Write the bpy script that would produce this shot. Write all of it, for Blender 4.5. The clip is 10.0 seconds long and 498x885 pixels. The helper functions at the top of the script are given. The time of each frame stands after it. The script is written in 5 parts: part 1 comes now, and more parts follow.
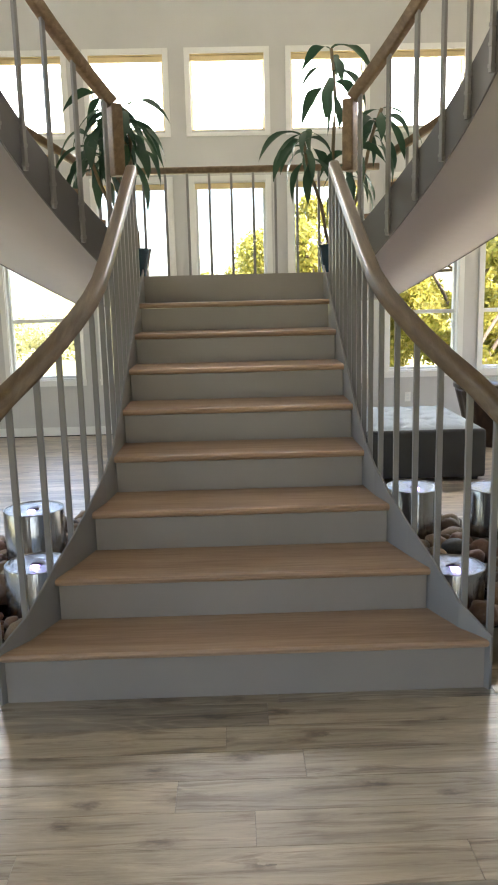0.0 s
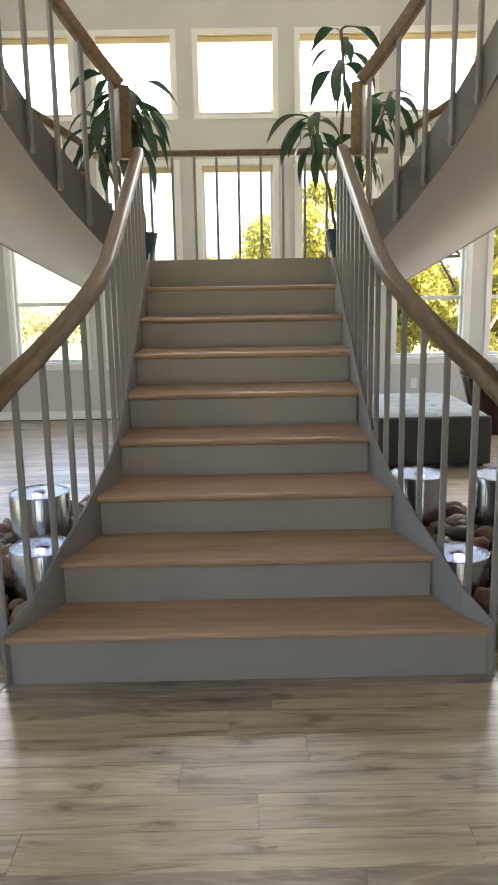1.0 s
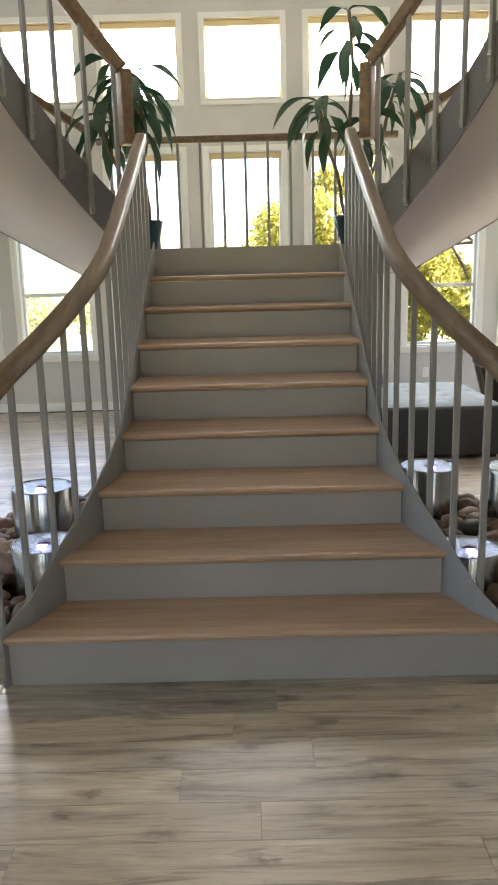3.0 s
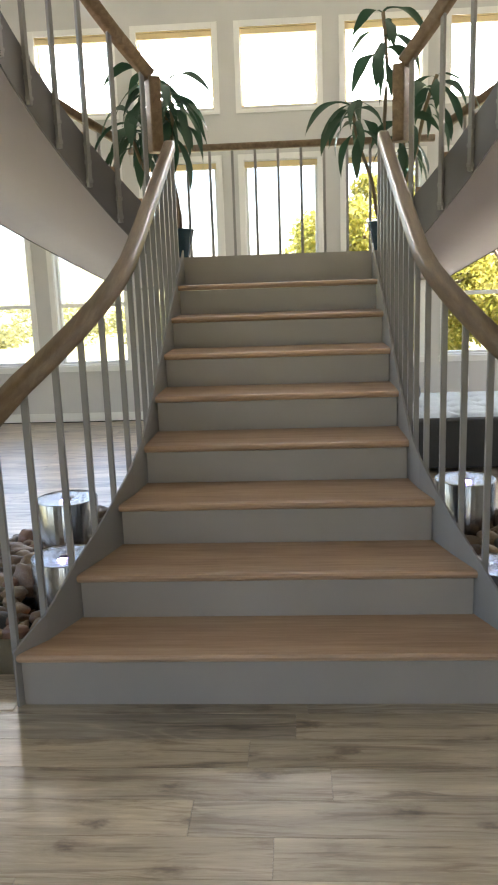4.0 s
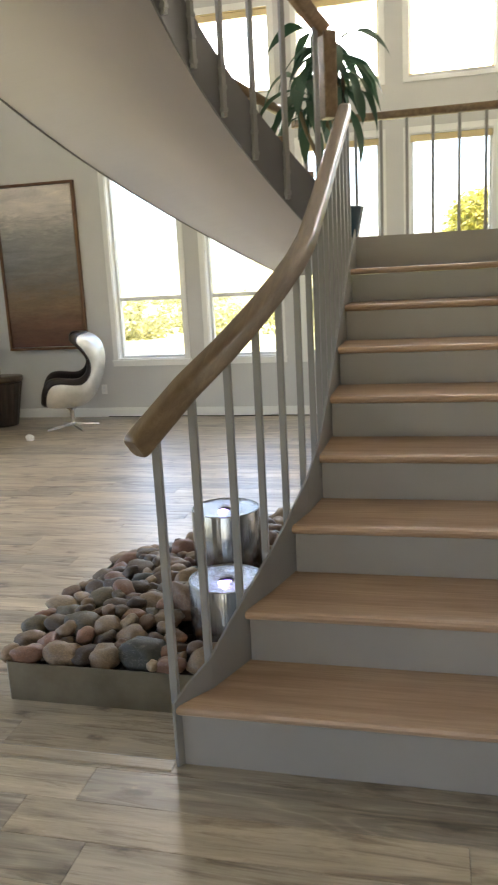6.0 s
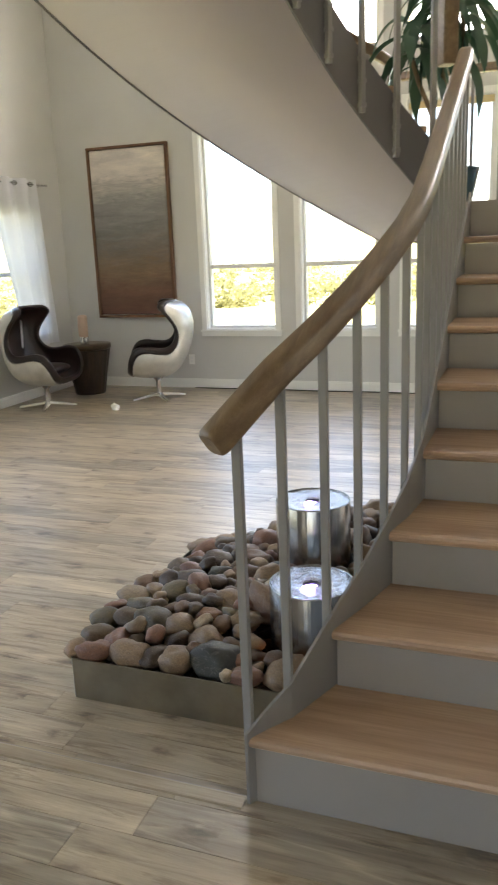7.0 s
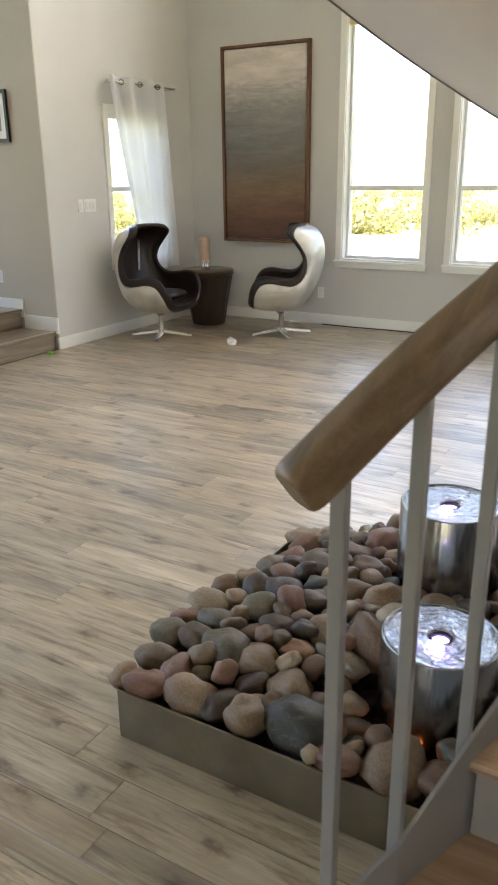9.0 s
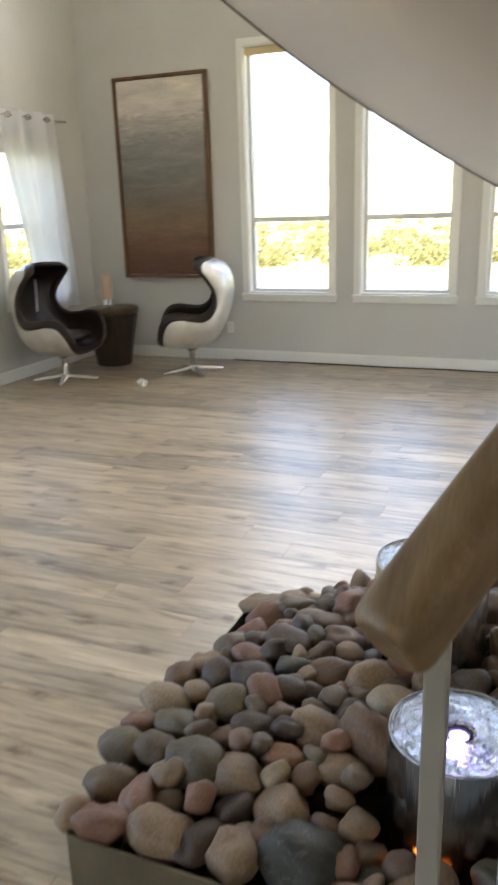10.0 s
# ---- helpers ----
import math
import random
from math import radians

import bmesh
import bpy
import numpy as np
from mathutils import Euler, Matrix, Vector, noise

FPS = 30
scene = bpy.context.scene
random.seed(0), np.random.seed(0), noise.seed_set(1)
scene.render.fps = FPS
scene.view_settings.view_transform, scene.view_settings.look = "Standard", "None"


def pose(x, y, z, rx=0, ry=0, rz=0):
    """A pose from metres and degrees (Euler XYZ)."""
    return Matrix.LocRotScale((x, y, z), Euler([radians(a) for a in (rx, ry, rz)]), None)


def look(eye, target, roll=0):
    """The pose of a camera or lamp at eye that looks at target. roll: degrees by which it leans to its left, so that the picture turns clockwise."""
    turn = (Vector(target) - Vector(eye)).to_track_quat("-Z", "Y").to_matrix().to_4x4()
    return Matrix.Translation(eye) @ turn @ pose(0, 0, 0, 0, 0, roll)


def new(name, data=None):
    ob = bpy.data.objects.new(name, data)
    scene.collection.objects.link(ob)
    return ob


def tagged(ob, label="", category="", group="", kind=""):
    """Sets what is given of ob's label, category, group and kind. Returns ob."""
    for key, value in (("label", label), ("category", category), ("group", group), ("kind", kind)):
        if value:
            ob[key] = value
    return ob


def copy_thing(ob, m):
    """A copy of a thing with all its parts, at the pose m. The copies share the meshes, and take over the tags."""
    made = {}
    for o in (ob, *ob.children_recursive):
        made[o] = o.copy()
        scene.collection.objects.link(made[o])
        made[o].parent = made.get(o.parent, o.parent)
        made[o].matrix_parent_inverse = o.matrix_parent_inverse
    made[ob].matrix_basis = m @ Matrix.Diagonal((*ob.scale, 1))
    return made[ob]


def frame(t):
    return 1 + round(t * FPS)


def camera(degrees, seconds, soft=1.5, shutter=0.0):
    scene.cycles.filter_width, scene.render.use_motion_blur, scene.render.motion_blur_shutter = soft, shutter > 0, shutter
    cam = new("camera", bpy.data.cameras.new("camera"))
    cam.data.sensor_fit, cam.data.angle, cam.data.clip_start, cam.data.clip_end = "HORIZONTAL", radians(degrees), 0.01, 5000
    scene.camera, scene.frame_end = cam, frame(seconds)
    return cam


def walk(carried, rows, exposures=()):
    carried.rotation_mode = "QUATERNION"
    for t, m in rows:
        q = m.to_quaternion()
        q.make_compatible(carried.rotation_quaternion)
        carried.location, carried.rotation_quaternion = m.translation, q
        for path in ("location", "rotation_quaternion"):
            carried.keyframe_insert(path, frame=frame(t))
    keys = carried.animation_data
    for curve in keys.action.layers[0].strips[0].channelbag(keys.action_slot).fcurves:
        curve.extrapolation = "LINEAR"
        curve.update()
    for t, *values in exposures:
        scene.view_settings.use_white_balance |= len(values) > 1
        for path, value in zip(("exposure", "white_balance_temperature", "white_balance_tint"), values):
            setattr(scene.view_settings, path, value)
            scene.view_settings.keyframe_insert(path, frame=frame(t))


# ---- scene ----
cam = camera(35.8, 10.0, soft=1.9, shutter=0.4)
PATH = [
    (0, (-0.027, 0.045, 1.451), (0.006, 2.009, 1.073), -1.4),
    (0.5, (-0.024, 0.046, 1.453), (-0.001, 2.007, 1.062), -1.0),
    (1, (-0.028, 0.047, 1.452), (-0.009, 2.003, 1.037), -1.0),
    (1.5, (-0.024, 0.048, 1.449), (-0.006, 2.001, 1.022), -1.3),
    (2, (-0.019, 0.08, 1.442), (0.002, 2.033, 1.011), -1.6),
    (3.5, (0.04, 0.19, 1.447), (-0.018, 2.14, 1.004), -1.6),
    (4, (0.079, 0.254, 1.434), (-0.042, 2.207, 1.019), -2.0),
    (4.5, (0.063, 0.306, 1.419), (-0.121, 2.253, 0.999), -2.3),
    (5, (-0.018, 0.404, 1.407), (-0.28, 2.341, 0.984), -2.1),
    (5.5, (-0.152, 0.55, 1.427), (-0.506, 2.475, 1.02), -2.9),
    (6, (-0.171, 0.75, 1.406), (-0.641, 2.647, 0.981), -3.0),
    (7.5, (-0.328, 1.257, 1.399), (-1.1, 3.026, 0.873), -1.8),
    (8, (-0.357, 1.501, 1.379), (-1.226, 3.208, 0.805), -1.3),
    (8.5, (-0.393, 1.69, 1.36), (-1.37, 3.31, 0.71), -1.3),
    (9, (-0.534, 1.807, 1.361), (-1.492, 3.432, 0.698), -0.6),
    (9.5, (-0.696, 1.913, 1.335), (-1.605, 3.567, 0.675), -1.7),
    (10, (-0.834, 2.056, 1.331), (-1.575, 3.818, 0.744), -1.8),
]
EXPOSURES = [(0, 3.00, 6600, 12), (3.5, 3.03, 6600, 12), (6, 3.14, 6750, 12), (8.5, 3.19, 6900, 12), (10, 3.12, 6750, 12)]
walk(cam, [(t, look(eye, target, roll)) for t, eye, target, roll in PATH], EXPOSURES)

# ---- world, sun, exposure ----
world = bpy.data.worlds.new("world")
scene.world = world
world.use_nodes = True
wn = world.node_tree.nodes
sky = wn.new("ShaderNodeTexSky")
sky.sky_type = "NISHITA"
sky.sun_disc = False
sky.sun_elevation = radians(58)
sky.sun_rotation = radians(115)
sky.air_density, sky.dust_density, sky.ozone_density = 1.0, 3.0, 1.0
wn["Background"].inputs["Strength"].default_value = 0.15
world.node_tree.links.new(sky.outputs["Color"], wn["Background"].inputs["Color"])
sun = new("sun", bpy.data.lights.new("sun", "SUN"))
sun.data.energy, sun.data.angle, sun.data.color = 5.0, radians(0.6), (1.0, 0.95, 0.87)
sun.matrix_world = look((30, -14, 53), (0, 0, 0))

# ---- daylight of the high windows ----
for k in range(-3, 4):
    pane_light = new("window_daylight", bpy.data.lights.new("window_daylight", "AREA"))
    pane_light.data.shape, pane_light.data.size, pane_light.data.size_y = "RECTANGLE", 0.78, 0.77
    pane_light.data.energy, pane_light.data.color = 5.5, (1.0, 0.97, 0.93)
    pane_light.matrix_world = look((k * 1.115 - 0.018, 9.18 + 0.185, 3.655), (k * 1.115 - 0.018, 0.0, 3.655))

# ---- plan ----
FOY = -0.018                 # foyer floor
EDGE = 2.690                 # where the foyer floor steps down
LOW = -0.165                 # sunken living room floor
WALL_Y = 9.18                # window wall
LEFT_X, RIGHT_X, BACK_Y = -5.57, 6.2, -4.2
CEIL = 5.7
RISE, GO, FIRST = 0.176, 0.337, 2.635
MID = -0.013                 # axis of the stair
CY, R_IN, R_OUT = 3.952, 1.421, 2.637
TH0, TH1 = 0.47, 1.74
Z_A, Z_K = 0.77, 1.389       # underside of a curved flight: Z_A + Z_K * angle
LAND = 9 * RISE
random.seed(7)


# ---- materials ----
def mat_new(name):
    m = bpy.data.materials.new(name)
    m.use_nodes = True
    return m, m.node_tree.nodes, m.node_tree.links, m.node_tree.nodes["Principled BSDF"]


def coords(n, l, scale, space="Object"):
    tc = n.new("ShaderNodeTexCoord")
    mp = n.new("ShaderNodeMapping")
    mp.inputs["Scale"].default_value = scale
    l.new(tc.outputs[space], mp.inputs["Vector"])
    return mp


def ramp(n, l, fac, stops):
    r = n.new("ShaderNodeValToRGB")
    e = r.color_ramp.elements
    while len(e) < len(stops):
        e.new(0.5)
    for el, (p, c) in zip(e, stops):
        el.position, el.color = p, (*c, 1)
    l.new(fac, r.inputs["Fac"])
    return r


def noise_tex(n, l, vec, scale, detail=4, rough=0.55, distortion=0.0):
    t = n.new("ShaderNodeTexNoise")
    t.inputs["Scale"].default_value, t.inputs["Detail"].default_value = scale, detail
    t.inputs["Roughness"].default_value, t.inputs["Distortion"].default_value = rough, distortion
    l.new(vec, t.inputs["Vector"])
    return t


def bump(n, l, b, height, strength, distance):
    k = n.new("ShaderNodeBump")
    k.inputs["Strength"].default_value, k.inputs["Distance"].default_value = strength, distance
    l.new(height, k.inputs["Height"])
    l.new(k.outputs["Normal"], b.inputs["Normal"])


def spread(n, l, fac, lo, hi):
    r = n.new("ShaderNodeMapRange")
    r.inputs["To Min"].default_value, r.inputs["To Max"].default_value = lo, hi
    l.new(fac, r.inputs["Value"])
    return r.outputs["Result"]


def mixc(n, l, a, b, fac, mode="MIX"):
    x = n.new("ShaderNodeMix")
    x.data_type, x.blend_type = "RGBA", mode
    for sock, v in ((x.inputs["Factor"], fac), (x.inputs["A"], a), (x.inputs["B"], b)):
        if isinstance(v, (int, float)):
            sock.default_value = v
        elif isinstance(v, tuple):
            sock.default_value = (*v, 1)
        else:
            l.new(v, sock)
    return x.outputs["Result"]


def painted(name, col, rough=0.55, var=0.05, grain=60, relief=0.05, space="Object"):
    """Paint or plaster with faint blotches and a roller's grain."""
    m, n, l, b = mat_new(name)
    mp = coords(n, l, (1, 1, 1), space)
    big = noise_tex(n, l, mp.outputs[0], 1.7, 3)
    c = ramp(n, l, big.outputs["Fac"], [(0.3, tuple(v * (1 - var) for v in col)), (0.7, tuple(min(1, v * (1 + var)) for v in col))])
    l.new(c.outputs[0], b.inputs["Base Color"])
    fine = noise_tex(n, l, mp.outputs[0], grain, 3)
    l.new(spread(n, l, fine.outputs["Fac"], rough - 0.08, rough + 0.08), b.inputs["Roughness"])
    bump(n, l, b, fine.outputs["Fac"], relief, 0.01)
    return m


def wood(name, dark, mid, light, along, rough, per_object=True, knots=0.0, fine=1.0, coat=0.0, bumpiness=0.15, tilt=0.0):
    """Long-grained wood; along is 0, 1 or 2, the axis of the grain."""
    m, n, l, b = mat_new(name)
    tc = n.new("ShaderNodeTexCoord")
    info = n.new("ShaderNodeObjectInfo")
    shift = n.new("ShaderNodeVectorMath")
    shift.operation = "SCALE"
    shift.inputs[0].default_value = (37.0, 23.0, 11.0)
    l.new(info.outputs["Random"], shift.inputs["Scale"])
    add = n.new("ShaderNodeVectorMath")
    l.new(tc.outputs["Object"], add.inputs[0])
    if tilt:
        vr = n.new("ShaderNodeVectorRotate")
        vr.rotation_type = "X_AXIS"
        vr.inputs["Angle"].default_value = radians(tilt)
        l.new(tc.outputs["Object"], vr.inputs["Vector"])
        l.new(vr.outputs["Vector"], add.inputs[0])
    if per_object:
        l.new(shift.outputs[0], add.inputs[1])
    mp = n.new("ShaderNodeMapping")
    sc = [14.0 * fine] * 3
    sc[along] = 1.1 * fine
    mp.inputs["Scale"].default_value = sc
    l.new(add.outputs[0], mp.inputs["Vector"])
    broad = noise_tex(n, l, mp.outputs[0], 1.0, 5, 0.6, 0.6)
    mp2 = n.new("ShaderNodeMapping")
    sc2 = [150.0 * fine] * 3
    sc2[along] = 5.0 * fine
    mp2.inputs["Scale"].default_value = sc2
    l.new(add.outputs[0], mp2.inputs["Vector"])
    fineg = noise_tex(n, l, mp2.outputs[0], 1.0, 4, 0.7)
    base = ramp(n, l, broad.outputs["Fac"], [(0.30, dark), (0.5, mid), (0.70, light)])
    g = ramp(n, l, fineg.outputs["Fac"], [(0.3, (0.72, 0.70, 0.68)), (0.62, (1, 1, 1))])
    col = mixc(n, l, base.outputs[0], g.outputs[0], 0.8, "MULTIPLY")
    if knots:
        mp3 = n.new("ShaderNodeMapping")
        sc3 = [9.0] * 3
        sc3[along] = 1.5
        mp3.inputs["Scale"].default_value = sc3
        l.new(add.outputs[0], mp3.inputs["Vector"])
        k = noise_tex(n, l, mp3.outputs[0], 1.0, 3, 0.5, 1.2)
        kr = ramp(n, l, k.outputs["Fac"], [(0.565, (1, 1, 1)), (0.66, (0.50, 0.44, 0.39)), (0.74, (0.30, 0.25, 0.21))])
        col = mixc(n, l, col, kr.outputs[0], knots, "MULTIPLY")
    if per_object:
        hs = n.new("ShaderNodeHueSaturation")
        l.new(spread(n, l, info.outputs["Random"], 0.80, 1.16), hs.inputs["Value"])
        l.new(col, hs.inputs["Color"])
        col = hs.outputs[0]
    l.new(col, b.inputs["Base Color"])
    l.new(spread(n, l, fineg.outputs["Fac"], rough + 0.10, rough - 0.06), b.inputs["Roughness"])
    b.inputs["Coat Weight"].default_value = coat
    b.inputs["Coat Roughness"].default_value = 0.2
    bump(n, l, b, fineg.outputs["Fac"], bumpiness, 0.002)
    return m


def plank_mat():
    """Weathered oak vinyl: soft mottled grain, scattered knots with dark streaks, some greyer boards."""
    m, n, l, b = mat_new("vinyl_plank")
    tc = n.new("ShaderNodeTexCoord")
    info = n.new("ShaderNodeObjectInfo")
    shift = n.new("ShaderNodeVectorMath")
    shift.operation = "SCALE"
    shift.inputs[0].default_value = (37.0, 23.0, 11.0)
    l.new(info.outputs["Random"], shift.inputs["Scale"])
    add = n.new("ShaderNodeVectorMath")
    l.new(tc.outputs["Object"], add.inputs[0])
    l.new(shift.outputs[0], add.inputs[1])

    def scaled(x, y):
        mp = n.new("ShaderNodeMapping")
        mp.inputs["Scale"].default_value = (x, y, 1.0)
        l.new(add.outputs[0], mp.inputs["Vector"])
        return mp.outputs[0]

    broad = noise_tex(n, l, scaled(1.5, 12.0), 1.0, 7, 0.66, 0.6)
    base = ramp(n, l, broad.outputs["Fac"], [(0.30, (0.205, 0.154, 0.098)), (0.42, (0.355, 0.282, 0.190)), (0.56, (0.47, 0.384, 0.270)), (0.70, (0.63, 0.532, 0.390))])
    fineg = noise_tex(n, l, scaled(7.0, 170.0), 1.0, 4, 0.7)
    g = ramp(n, l, fineg.outputs["Fac"], [(0.3, (0.80, 0.78, 0.76)), (0.62, (1, 1, 1))])
    col = mixc(n, l, base.outputs[0], g.outputs[0], 0.85, "MULTIPLY")
    # cathedral rings on the greyer boards
    ringn = noise_tex(n, l, scaled(0.9, 6.0), 1.0, 2, 0.4, 0.3)
    sn = n.new("ShaderNodeMath")
    sn.operation = "MULTIPLY"
    l.new(ringn.outputs["Fac"], sn.inputs[0])
    sn.inputs[1].default_value = 95.0
    si = n.new("ShaderNodeMath")
    si.operation = "SINE"
    l.new(sn.outputs[0], si.inputs[0])
    rr = ramp(n, l, si.outputs[0], [(0.0, (0.72, 0.71, 0.70)), (0.75, (0.84, 0.83, 0.82)), (1.0, (0.99, 0.98, 0.97))])
    grey = ramp(n, l, info.outputs["Random"], [(0.78, (0, 0, 0)), (0.82, (1, 1, 1))])
    ringed = mixc(n, l, col, rr.outputs[0], 1.0, "MULTIPLY")
    col = mixc(n, l, col, ringed, grey.outputs[0])
    # long dark streaks
    k = noise_tex(n, l, scaled(2.1, 26.0), 1.0, 8, 0.68, 0.8)
    kr = ramp(n, l, k.outputs["Fac"], [(0.52, (1, 1, 1)), (0.60, (0.62, 0.56, 0.50)), (0.67, (0.34, 0.285, 0.235))])
    col = mixc(n, l, col, kr.outputs[0], 0.9, "MULTIPLY")
    # knots, with a soft halo along the grain
    wob = noise_tex(n, l, scaled(14.0, 30.0), 1.0, 4, 0.7)
    wa = n.new("ShaderNodeVectorMath")
    wa.operation = "MULTIPLY_ADD"
    l.new(wob.outputs["Color"], wa.inputs[0])
    wa.inputs[1].default_value = (0.55, 0.55, 0.0)
    l.new(scaled(3.4, 8.0), wa.inputs[2])
    v = n.new("ShaderNodeTexVoronoi")
    v.voronoi_dimensions = "2D"
    v.inputs["Scale"].default_value = 1.0
    l.new(wa.outputs[0], v.inputs["Vector"])
    dr = ramp(n, l, v.outputs["Distance"], [(0.03, (0.24, 0.19, 0.155)), (0.10, (0.48, 0.42, 0.37)), (0.18, (0.80, 0.76, 0.72)), (0.34, (1, 1, 1))])
    vs = n.new("ShaderNodeSeparateColor")
    l.new(v.outputs["Color"], vs.inputs[0])
    gate = ramp(n, l, vs.outputs[0], [(0.42, (0, 0, 0)), (0.75, (1, 1, 1))])
    knot = mixc(n, l, (1, 1, 1), dr.outputs[0], gate.outputs[0])
    col = mixc(n, l, col, knot, 0.9, "MULTIPLY")
    hs = n.new("ShaderNodeHueSaturation")
    l.new(spread(n, l, info.outputs["Random"], 1.13, 0.91), hs.inputs["Value"])
    l.new(spread(n, l, info.outputs["Random"], 1.0, 0.84), hs.inputs["Saturation"])
    l.new(col, hs.inputs["Color"])
    l.new(hs.outputs[0], b.inputs["Base Color"])
    l.new(spread(n, l, fineg.outputs["Fac"], 0.46, 0.30), b.inputs["Roughness"])
    b.inputs["Specular IOR Level"].default_value = 0.8
    b.inputs["Coat Weight"].default_value = 0.5
    b.inputs["Coat Roughness"].default_value = 0.36
    b.inputs["Coat IOR"].default_value = 1.7
    bump(n, l, b, fineg.outputs["Fac"], 0.13, 0.002)
    return m


def metal(name, col, rough, streak=0.0, axis=2, var=0.06, metallic=1.0, grain=40.0, swing=0.4):
    m, n, l, b = mat_new(name)
    sc = [grain] * 3
    sc[axis] = 1.0 if streak else grain
    mp = coords(n, l, sc)
    t = noise_tex(n, l, mp.outputs[0], 1.0, 4)
    blot = noise_tex(n, l, coords(n, l, (5, 5, 5)).outputs[0], 1.0, 4)
    c = ramp(n, l, blot.outputs["Fac"], [(0.3, tuple(v * (1 - var) for v in col)), (0.7, tuple(min(1, v * (1 + var)) for v in col))])
    l.new(c.outputs[0], b.inputs["Base Color"])
    b.inputs["Metallic"].default_value = metallic
    l.new(spread(n, l, t.outputs["Fac"], rough * (1 - swing), rough * (1 + swing)), b.inputs["Roughness"])
    if streak:
        bump(n, l, b, t.outputs["Fac"], streak, 0.002)
    return m


def glass_mat():
    m, n, l, b = mat_new("window_glass")
    b.inputs["Base Color"].default_value = (0.97, 0.985, 0.98, 1)
    b.inputs["Transmission Weight"].default_value = 1.0
    b.inputs["Roughness"].default_value = 0.0
    b.inputs["IOR"].default_value = 1.0 + 0.12
    return m


def glow(name, col, power):
    m, n, l, b = mat_new(name)
    b.inputs["Base Color"].default_value = (*col, 1)
    b.inputs["Emission Color"].default_value = (*col, 1)
    b.inputs["Emission Strength"].default_value = power
    return m


WALL = painted("wall_paint", (0.61, 0.605, 0.595), 0.6, 0.03, 220, 0.06)
TAN = painted("hall_paint", (0.50, 0.455, 0.39), 0.6, 0.03, 220, 0.06)
CEILING = painted("ceiling_paint", (0.80, 0.79, 0.77), 0.7, 0.03, 220, 0.05)
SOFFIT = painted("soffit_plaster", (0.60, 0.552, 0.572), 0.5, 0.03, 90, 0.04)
TRIM = painted("white_trim_paint", (0.85, 0.85, 0.83), 0.35, 0.03, 120, 0.02)
VINYL = painted("white_window_vinyl", (0.78, 0.79, 0.79), 0.3, 0.02, 90, 0.01)
CREAM = painted("cream_shade_and_warm_lit_jamb", (0.74, 0.60, 0.34), 0.7, 0.08, 60, 0.1)
GREY = painted("grey_stair_paint", (0.318, 0.295, 0.280), 0.42, 0.06, 150, 0.05)
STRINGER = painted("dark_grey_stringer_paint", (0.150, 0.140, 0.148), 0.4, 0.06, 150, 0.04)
STEEL_PAINT = painted("grey_steel_paint", (0.262, 0.252, 0.248), 0.35, 0.06, 150, 0.04)
FLOOR = plank_mat()
STEPWOOD = wood("vinyl_step", (0.16, 0.125, 0.095), (0.27, 0.215, 0.165), (0.38, 0.31, 0.245), 1, 0.3, True, 0.6)
TREAD = wood("oak_tread", (0.36, 0.232, 0.152), (0.46, 0.308, 0.208), (0.53, 0.37, 0.255), 0, 0.42, True, 0.15, 0.7)
RAILWOOD = wood("oak_handrail", (0.150, 0.094, 0.050), (0.205, 0.131, 0.071), (0.265, 0.180, 0.104), 1, 0.40, True, 0.15, 2.4, 0.15, 0.2, -25.9)
TABLEWOOD = wood("dark_table_wood", (0.016, 0.009, 0.005), (0.033, 0.017, 0.010), (0.062, 0.033, 0.018), 2, 0.32)
FRAMEWOOD = wood("walnut_frame", (0.10, 0.045, 0.02), (0.16, 0.075, 0.035), (0.23, 0.115, 0.055), 2, 0.4)
TRAYMETAL = metal("zinc_tray", (0.33, 0.305, 0.245), 0.40, 0.1, 0, 0.25)
CHROME = metal("polished_steel", (0.34, 0.335, 0.33), 0.17, 0.9, 2, 0.16, 1.0, 75.0)
CHAIRCHROME = metal("chair_chrome", (0.75, 0.75, 0.76), 0.16)
ALU = metal("hammered_aluminium", (0.72, 0.71, 0.68), 0.46, 0.0, 2, 0.16, 0.85, 14.0, 0.2)
STRIP = wood("vinyl_nosing", (0.27, 0.21, 0.15), (0.38, 0.31, 0.225), (0.48, 0.40, 0.30), 0, 0.28, False)
JOINT = painted("plank_joint", (0.16, 0.125, 0.095), 0.7, 0.2)
BLACK = painted("black_plastic", (0.02, 0.02, 0.022), 0.45)
GLASS = glass_mat()
LED = glow("violet_white_led", (0.42, 0.30, 1.0), 2.6)
AMBER = glow("amber_lamp", (1.0, 0.26, 0.04), 1.6)


def leather_mat():
    m, n, l, b = mat_new("brown_leather")
    mp = coords(n, l, (1, 1, 1))
    big = noise_tex(n, l, mp.outputs[0], 5, 4)
    c = ramp(n, l, big.outputs["Fac"], [(0.3, (0.009, 0.0038, 0.0032)), (0.7, (0.022, 0.010, 0.0085))])
    l.new(c.outputs[0], b.inputs["Base Color"])
    v = n.new("ShaderNodeTexVoronoi")
    v.inputs["Scale"].default_value = 120
    l.new(mp.outputs[0], v.inputs["Vector"])
    l.new(spread(n, l, big.outputs["Fac"], 0.25, 0.45), b.inputs["Roughness"])
    bump(n, l, b, v.outputs["Distance"], 0.15, 0.004)
    return m


